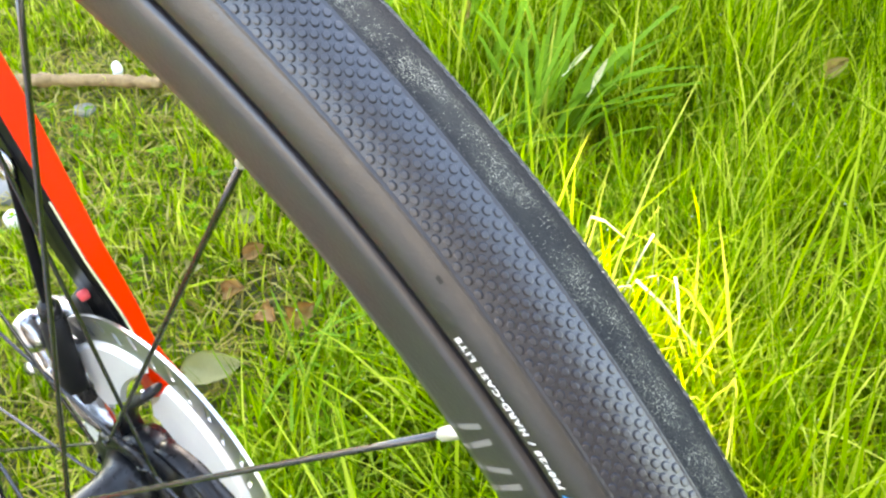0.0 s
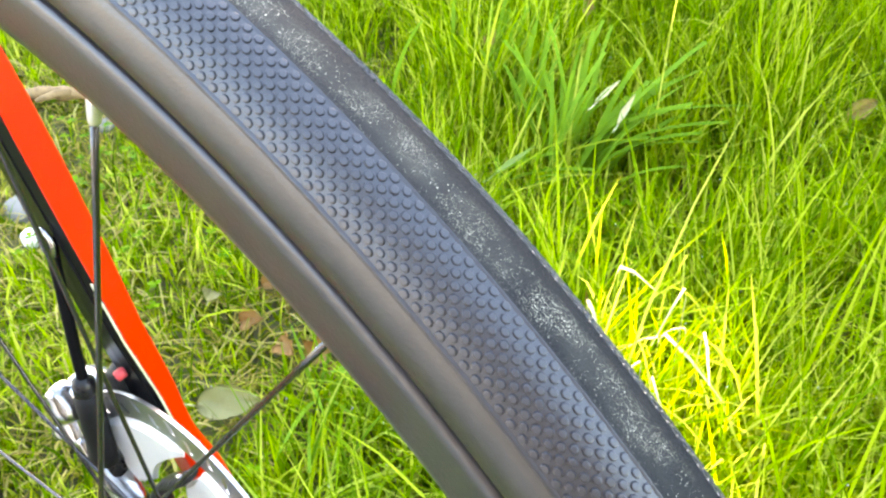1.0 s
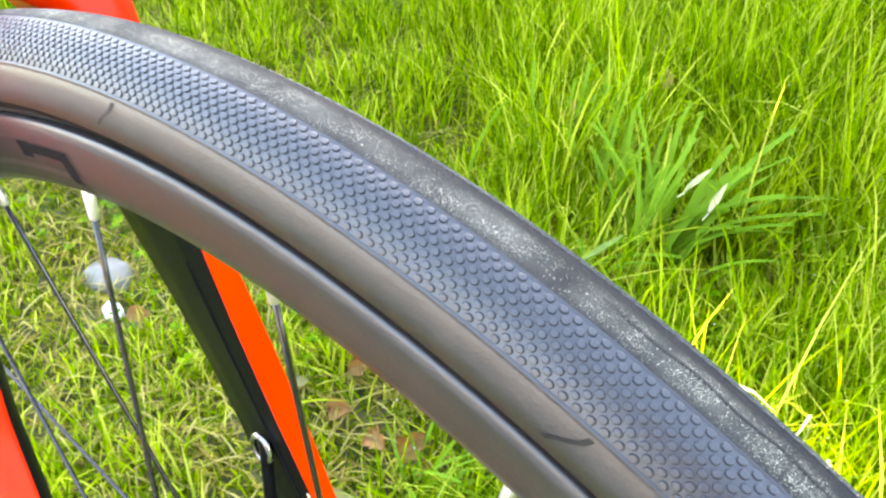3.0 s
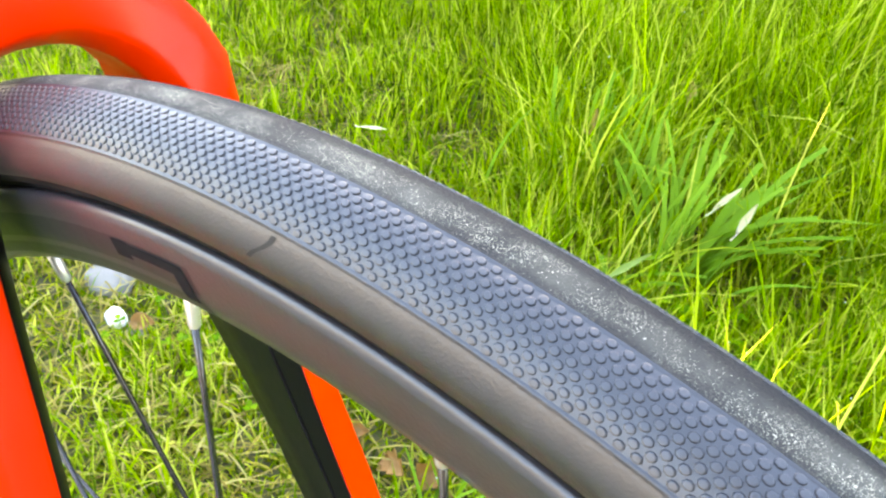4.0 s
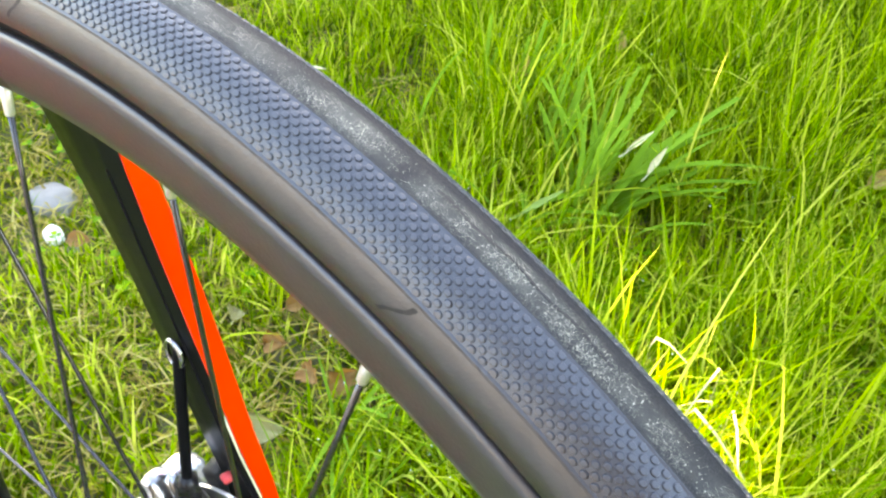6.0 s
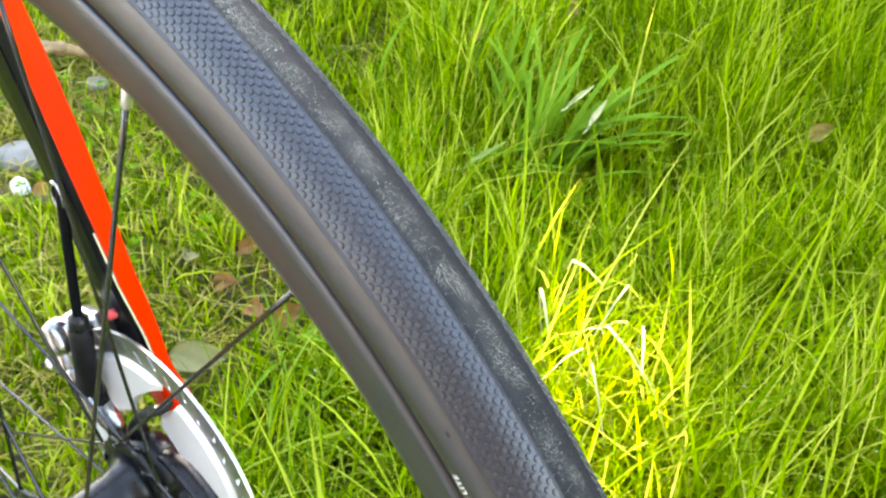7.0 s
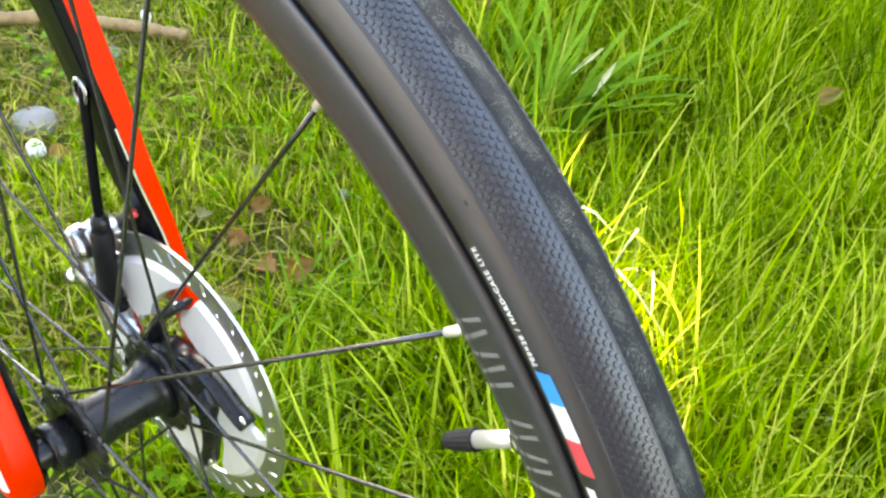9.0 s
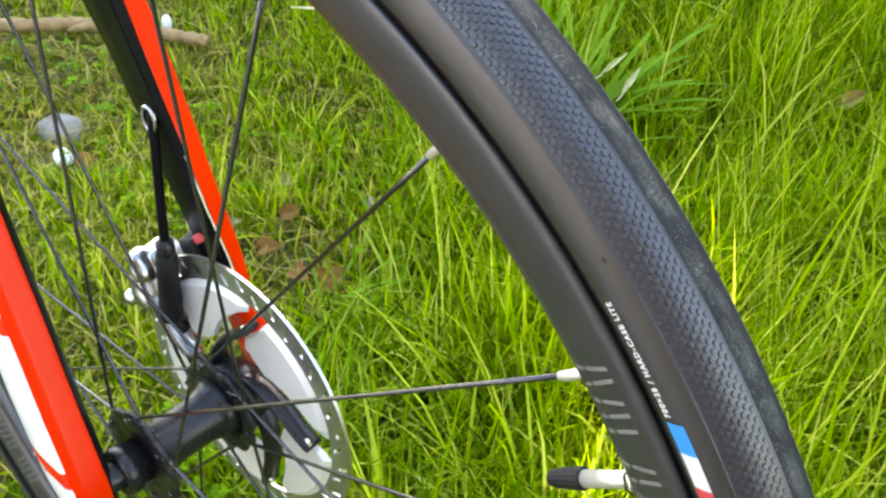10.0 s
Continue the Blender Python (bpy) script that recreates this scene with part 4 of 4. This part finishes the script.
    blades("grass", np.column_stack([xy, heights_of(xy)]), lawn_height(xy[:, 0], xy[:, 1]) * rng.lognormal(0.05, 0.35, n), rng.uniform(0.003, 0.0065, n), lean, rng.gamma(2.0, 0.28, n), lean + math.pi / 2, M_GRASS, "lush uncut lawn grass round the bicycle", "grass", 3)


build_lawn()


def tuft(name, at, count, spread, tall, wide, bend, material, label, category, seed, toward=None, group=""):
    """A tuft of blades that fan out from one crown."""
    rng = np.random.default_rng(seed)
    xy = np.array(at)[None, :] + rng.normal(0, spread, (count, 2))
    lean = rng.uniform(0, 2 * math.pi, count) if toward is None else rng.normal(toward, 0.9, count)
    ob = blades(name, np.column_stack([xy, heights_of(xy)]), rng.uniform(0.55, 1.0, count) * tall, rng.uniform(0.7, 1.2, count) * wide, lean, rng.uniform(0.3, 1.0, count) * bend, lean + math.pi / 2 + rng.normal(0, 0.4, count), material, label, category, 5)
    return tagged(ob, group=group)


def broad_clump(at, count, spread, tall, wide, bend, label, seed, fan=(0.9, 1.3)):
    """A clump whose broad blades are parts of their own: folded along the midrib, curving outwards."""
    rng = random.Random(seed)
    top = empty("broad_grass_clump", on_ground(*at), label, "grass clump", "broad grass clumps")
    for _ in range(count):
        foot = on_ground(at[0] + rng.gauss(0, spread), at[1] + rng.gauss(0, spread), -0.004)
        cut = 0.6 if rng.random() < 0.7 else 3.4
        a, h, w, q = rng.gauss(*fan), tall * rng.uniform(0.55, 1), wide * rng.uniform(0.7, 1.15), bend * rng.uniform(0.3, 1)
        d, s = Vector((math.cos(a), math.sin(a), 0)), Vector((-math.sin(a), math.cos(a), 0))
        bm = bmesh.new()
        rows = []
        for i in range(9):
            t = i / 8
            c = foot + d * h * (q * t * t + 0.15 * t) + Vector((0, 0, h * (t - 0.4 * min(q, 1.5) * t ** 2.4)))
            e = w / 2 * (0.7 + 0.5 * t if t < 0.5 else 0.95 - cut * (t - 0.5) ** 2)
            rows.append([bm.verts.new(c - s * e), bm.verts.new(c - Vector((0, 0, 0.25 * e)) - d * 0.2 * e), bm.verts.new(c + s * e)])
        for p, r in zip(rows, rows[1:]):
            for k in range(2):
                bm.faces.new((p[k], p[k + 1], r[k + 1], r[k]))
        part("blade", bm, M_BROAD, top)
    return top


def on_ground(x, y, h=0.0):
    return Vector((x, y, ground_z(x, y) + h))


broad_clump((-0.215, 0.81), 24, 0.020, 0.215, 0.0092, 0.95, "clump of broad green grass blades fanning out over the lawn", 3, (0.85, 0.5))
broad_clump((-0.275, 0.80), 34, 0.032, 0.215, 0.0072, 0.35, "upright clump of broad green blades in the lawn", 13, (1.4, 1.2))
broad_clump((-0.30, 0.70), 12, 0.02, 0.11, 0.0075, 1.2, "small clump of broad blades in the lawn", 4)
broad_clump((-0.43, 0.87), 30, 0.04, 0.20, 0.0078, 0.4, "tall clump of broad blades in the lawn", 8)
# tufts in the sun: their yellow stands in for light on green blades
tuft("grass_tuft", (0.055, 0.46), 190, 0.036, 0.24, 0.0034, 0.65, M_SUNLIT, "tall sunlit tuft of thin grass with sunlight in its yellow colour", "grass tuft", 5)
tuft("grass_tuft", (0.035, 0.485), 3, 0.022, 0.31, 0.005, 0.5, M_SUNLIT, "few very tall blades with sunlight in their yellow colour over a tuft", "grass tuft", 25)
tuft("grass_tuft", (0.105, 0.41), 120, 0.035, 0.19, 0.0032, 0.8, M_SUNLIT, "sunlit tuft of thin grass with sunlight in its yellow colour", "grass tuft", 6)
tuft("grass_tuft", (0.140, 0.440), 100, 0.035, 0.19, 0.0034, 0.8, M_SUNLIT, "spreading sunlit tuft of thin grass with sunlight in its yellow colour", "grass tuft", 16)
tuft("grass_tuft", (0.20, 0.62), 60, 0.05, 0.2, 0.004, 1.1, M_GRASS, "leaning tuft of long green grass", "grass tuft", 7)
broad_clump((-0.24, 0.33), 14, 0.012, 0.12, 0.005, 1.3, "few long broad blades under the wheel", 11)


def bent_straws(at, count, tall, seed):
    """Dead blades that stand among the green ones and fold over near the top."""
    rng = random.Random(seed)
    bm = bmesh.new()
    for _ in range(count):
        foot = on_ground(at[0] + rng.gauss(0, 0.02), at[1] + rng.gauss(0, 0.02), -0.003)
        apex = foot + Vector((rng.gauss(0, 0.018), rng.gauss(0, 0.018), tall * rng.uniform(0.7, 1.05)))
        a = rng.gauss(-0.7, 1.1)
        d = Vector((math.cos(a), math.sin(a), 0))
        end = apex + d * rng.uniform(0.03, 0.07) + Vector((0, 0, rng.uniform(-0.06, 0.0)))
        mid = apex.lerp(end, 0.45) + Vector((0, 0, 0.006))
        s = Vector((-d.y, d.x, 0.25))
        w = rng.uniform(0.0009, 0.0016)
        line = [(foot, 0.2), (foot.lerp(apex, 0.6), 0.25), (foot.lerp(apex, 0.95), 0.5), (apex + d * 0.004, 1.0), (mid, 1.0), (end, 0.35)]
        rows = [[bm.verts.new(p - s * w * k), bm.verts.new(p + s * w * k)] for p, k in line]
        for p, q in zip(rows, rows[1:]):
            bm.faces.new((p[0], p[1], q[1], q[0]))
    return tagged(part("dead_grass", bm, M_STRAW), "bleached dead blades folded over a sunlit tuft", "dead grass", kind="stuff")


bent_straws((0.055, 0.470), 9, 0.23, 9)


# ---------------------------------------------------------------- leaves, stones, stick, weeds
def leaf(name, x, y, h, length, width, yaw, tilt, material, label, curl=0.35, seed=1, lobes=0.0):
    """A thin curled leaf with a raised midrib, notched edges and a stalk."""
    rng = random.Random(seed)
    bm = bmesh.new()
    n, k = 12, 6
    grid = []
    for i in range(n + 1):
        u = i / n
        prof = math.sin(math.pi * u ** 0.8) ** 0.8 * (1 + lobes * math.sin(u * 19)) + 0.02
        row = []
        for j in range(-k, k + 1):
            v = j / k
            w = width / 2 * prof * v * (1 + 0.08 * rng.uniform(-1, 1) * abs(v))
            z = curl * width * (v * v * prof) + 0.12 * length * (u - 0.5) ** 2 * 4 * curl - 0.02 * width * (1 - abs(v)) + 0.05 * width * math.sin(13 * u + 5 * v + seed) + 0.09 * width * math.sin(9 * v + 7 * u * seed) * curl
            row.append(bm.verts.new((length * (u - 0.5), w, z)))
        grid.append(row)
    for a, b in zip(grid, grid[1:]):
        for j in range(2 * k):
            bm.faces.new((a[j], a[j + 1], b[j + 1], b[j]))
    bmesh.ops.solidify(bm, geom=bm.faces[:], thickness=0.0004)
    tube([(-length * 0.5, 0, 0.02 * length), (-length * 0.62, 0.03 * length, 0.0), (-length * 0.75, 0.05 * length, 0.02 * length)], [0.0008, 0.0007, 0.0009], 6, bm=bm)
    bmesh.ops.transform(bm, matrix=pose(0, 0, 0, tilt[0], tilt[1], yaw), verts=bm.verts[:])
    ob = part(name, bm, material)
    ob.location = on_ground(x, y, h)
    return tagged(ob, label, "leaf", "fallen leaves in the lawn")


leaf("dead_leaf", -0.385, 0.408, 0.024, 0.0275, 0.0193, 60, (42, -20), M_BROWN, "small curled brown leaf on short grass", 0.6, 1)
leaf("dead_leaf", -0.359, 0.353, 0.024, 0.0316, 0.0234, 20, (40, -25), M_BROWN, "curled reddish-brown leaf lying on the lawn", 0.5, 2, 0.15)
leaf("dead_leaf", -0.304, 0.350, 0.022, 0.0377, 0.0234, -20, (35, -15), M_BROWN, "brown lobed leaf lying on the lawn", 0.5, 3, 0.25)
leaf("dead_leaf", -0.272, 0.366, 0.028, 0.0388, 0.0256, 70, (37, -30), M_BROWN, "large crumpled brown leaf lying on the lawn", 0.6, 4, 0.25)
leaf("dead_leaf", -0.245, 0.360, 0.020, 0.0224, 0.0184, 10, (30, -15), M_BROWN, "small tan leaf scrap on the lawn", 0.5, 5)
leaf("dead_leaf", -0.420, 0.345, 0.027, 0.0298, 0.0195, 140, (30, 10), M_PALE, "pale withered leaf among short grass", 0.4, 6, 0.15)
leaf("dead_leaf", -0.641, 0.300, 0.020, 0.031, 0.021, 30, (30, -10), M_BROWN, "tan leaf beside a white pebble", 0.4, 7)
leaf("dead_leaf", -0.431, 0.441, 0.027, 0.0255, 0.0195, 90, (35, 0), M_PALE, "yellowish leaf in short grass", 0.4, 8)
leaf("dead_leaf", -0.44, 0.912, 0.092, 0.040, 0.018, 80, (0, -75), M_TAN, "tan dead leaf standing among tall blades", 0.6, 9)
leaf("dead_leaf", 0.04, 1.064, 0.098, 0.042, 0.024, 40, (50, -35), M_TAN, "pale brown leaf caught upright in tall grass", 0.7, 10)
leaf("dead_leaf", -0.377, 1.068, 0.105, 0.034, 0.018, 120, (0, -60), M_TAN, "small brown leaf caught in tall grass", 0.7, 11)
leaf("dead_leaf", -0.08, 0.584, 0.045, 0.036, 0.03, 100, (0, -50), M_BROWN, "brown leaf caught at the foot of a sunlit tuft", 0.7, 12)
leaf("dead_leaf", -0.052, 0.188, 0.045, 0.034, 0.024, 20, (35, -12), M_TAN, "pale tan leaf lying under the wheel", 0.35, 21, 0.1)
leaf("dead_leaf", -0.076, 0.182, 0.043, 0.020, 0.016, 100, (40, 10), M_TAN, "small tan leaf scrap under the wheel", 0.4, 22)
leaf("pale_leaf", -0.285, 0.255, 0.044, 0.064, 0.034, 38, (38, -6), M_PALE, "large pale yellow-green leaf lying on the grass", 0.15, 13)
leaf("pale_leaf", -0.667, 0.706, 0.07, 0.042, 0.009, 15, (0, -8), M_BLEACH, "narrow bleached leaf lying on grass tips", 0.2, 14)
leaf("pale_leaf", -0.200, 0.815, 0.140, 0.042, 0.010, 55, (0, -40), M_BLEACH, "bleached white leaf tip in a clump of broad blades", 0.3, 15)
leaf("pale_leaf", -0.172, 0.815, 0.128, 0.042, 0.010, 70, (0, -55), M_BLEACH, "bleached white leaf tip in a clump of broad blades", 0.3, 16)

leaf("pale_leaf", -0.537, 0.632, -0.022, 0.049, 0.008, 47, (20, 0), M_PALEGREEN, "pale green blade lying level on the grass", 0.2, 24)
leaf("pale_leaf", -0.252, 0.69, 0.085, 0.062, 0.011, 45, (0, -35), M_PALEGREEN, "pale green cut blade leaning in the lawn", 0.3, 23)


def stone(name, x, y, size, material, label, seed, sink=0.3):
    bm = bmesh.new()
    bmesh.ops.create_icosphere(bm, subdivisions=3, radius=1)
    for v in bm.verts:
        q = v.co.normalized()
        v.co = Vector((q.x * size[0], q.y * size[1], q.z * size[2])) * (1 + 0.22 * noise.noise(q * 1.6 + Vector((seed, 0, 0))) + 0.07 * noise.noise(q * 5 + Vector((0, seed, 0))))
    ob = part(name, bm, material)
    ob.location = on_ground(x, y, size[2] * (1 - sink))
    return tagged(ob, label, "stone", "stones in the lawn")


stone("stone", -0.745, 0.326, (0.037, 0.029, 0.015), M_STONE, "pale grey rounded stone half sunk in the lawn", 3, 0.5)
stone("pebble", -0.672, 0.286, (0.015, 0.011, 0.012), M_QUARTZ, "bright white quartz pebble on the lawn", 5, -0.5)
stone("pebble", -0.655, 0.300, (0.016, 0.013, 0.007), M_STONE, "grey pebble beside a white one", 8)
stone("pebble", -0.83, 0.50, (0.02, 0.015, 0.009), M_STONE, "tan pebble near a fallen stick", 11)
stone("pebble", -0.338, 0.496, (0.010, 0.009, 0.008), M_STONE, "small pale grey pebble in the grass", 14, -1.0)
stone("pebble", -0.846, 0.576, (0.007, 0.008, 0.013), M_QUARTZ, "small white pebble beside a fallen stick", 17, -1.2)


def build_stick():
    pts = [on_ground(x, y, 0.032 + 0.004 * math.sin(9 * x)) for x, y in ((-1.16, 0.29), (-1.08, 0.34), (-1.0, 0.395), (-0.94, 0.475), (-0.915, 0.495), (-0.84, 0.545), (-0.775, 0.577), (-0.757, 0.586))]
    line = curve_points(pts, 6)
    rad = [0.0105 * (1 - 0.25 * i / len(line)) * (1.05 + 0.5 * noise.noise(Vector((i * 0.9, 0, 0)))) for i in range(len(line))]
    stick = part("stick", tube(line, rad, 12), M_BARK)
    tagged(stick, "grey-brown fallen branch lying across the lawn", "stick")
    knot = line[24]
    part("twig_stub", tube([knot + Vector((0.012, 0.006, 0.002)), knot + Vector((0.004, -0.010, 0.004)), knot + Vector((-0.006, -0.028, 0.001)), knot + Vector((-0.012, -0.036, -0.002))], [0.008, 0.007, 0.005, 0.003], 8), M_BARK, stick)


build_stick()


def clover(at, count, spread, seed):
    """Three-leaved weeds on thin stalks."""
    rng = random.Random(seed)
    bm = bmesh.new()
    for _ in range(count):
        x, y = at[0] + rng.gauss(0, spread), at[1] + rng.gauss(0, spread)
        foot = on_ground(x, y)
        top = foot + Vector((rng.gauss(0, 0.008), rng.gauss(0, 0.008), rng.uniform(0.02, 0.05)))
        tube([foot, top], [0.0007, 0.0005], 4, bm=bm)
        a0, r = rng.uniform(0, 6.28), rng.uniform(0.005, 0.009)
        for k in range(3):
            a = a0 + k * 2.094
            d, s = Vector((math.cos(a), math.sin(a), rng.uniform(-0.1, 0.3))), Vector((-math.sin(a), math.cos(a), 0))
            c = bm.verts.new(top)
            rim_v = [bm.verts.new(top + d * r * u + s * r * w) for u, w in ((0.35, -0.42), (0.85, -0.5), (1.05, -0.28), (0.97, 0.0), (1.05, 0.28), (0.85, 0.5), (0.35, 0.42))]
            for p, q in zip(rim_v, rim_v[1:]):
                bm.faces.new((c, p, q))
    ob = part("clover_patch", bm, M_CLOVER, smooth=False)
    return tagged(ob, "patch of small round-leaved green weeds in the lawn", "clover", kind="stuff")


for i, (at, count, spread) in enumerate((((-0.158, 0.716), 40, 0.03), ((0.02, 1.02), 60, 0.05), ((-0.171, 0.13), 50, 0.04), ((-0.45, 0.5), 22, 0.08), ((-0.6, 0.4), 18, 0.08), ((-0.1, 0.95), 40, 0.05), ((0.05, 0.85), 40, 0.05), ((-0.86, 0.40), 26, 0.06), ((-0.72, 0.40), 22, 0.06), ((-0.40, 0.56), 26, 0.05), ((0.07, 0.77), 70, 0.05), ((0.19, 0.70), 60, 0.045), ((-0.10, 0.66), 50, 0.04))):
    clover(at, count, spread, 20 + i)
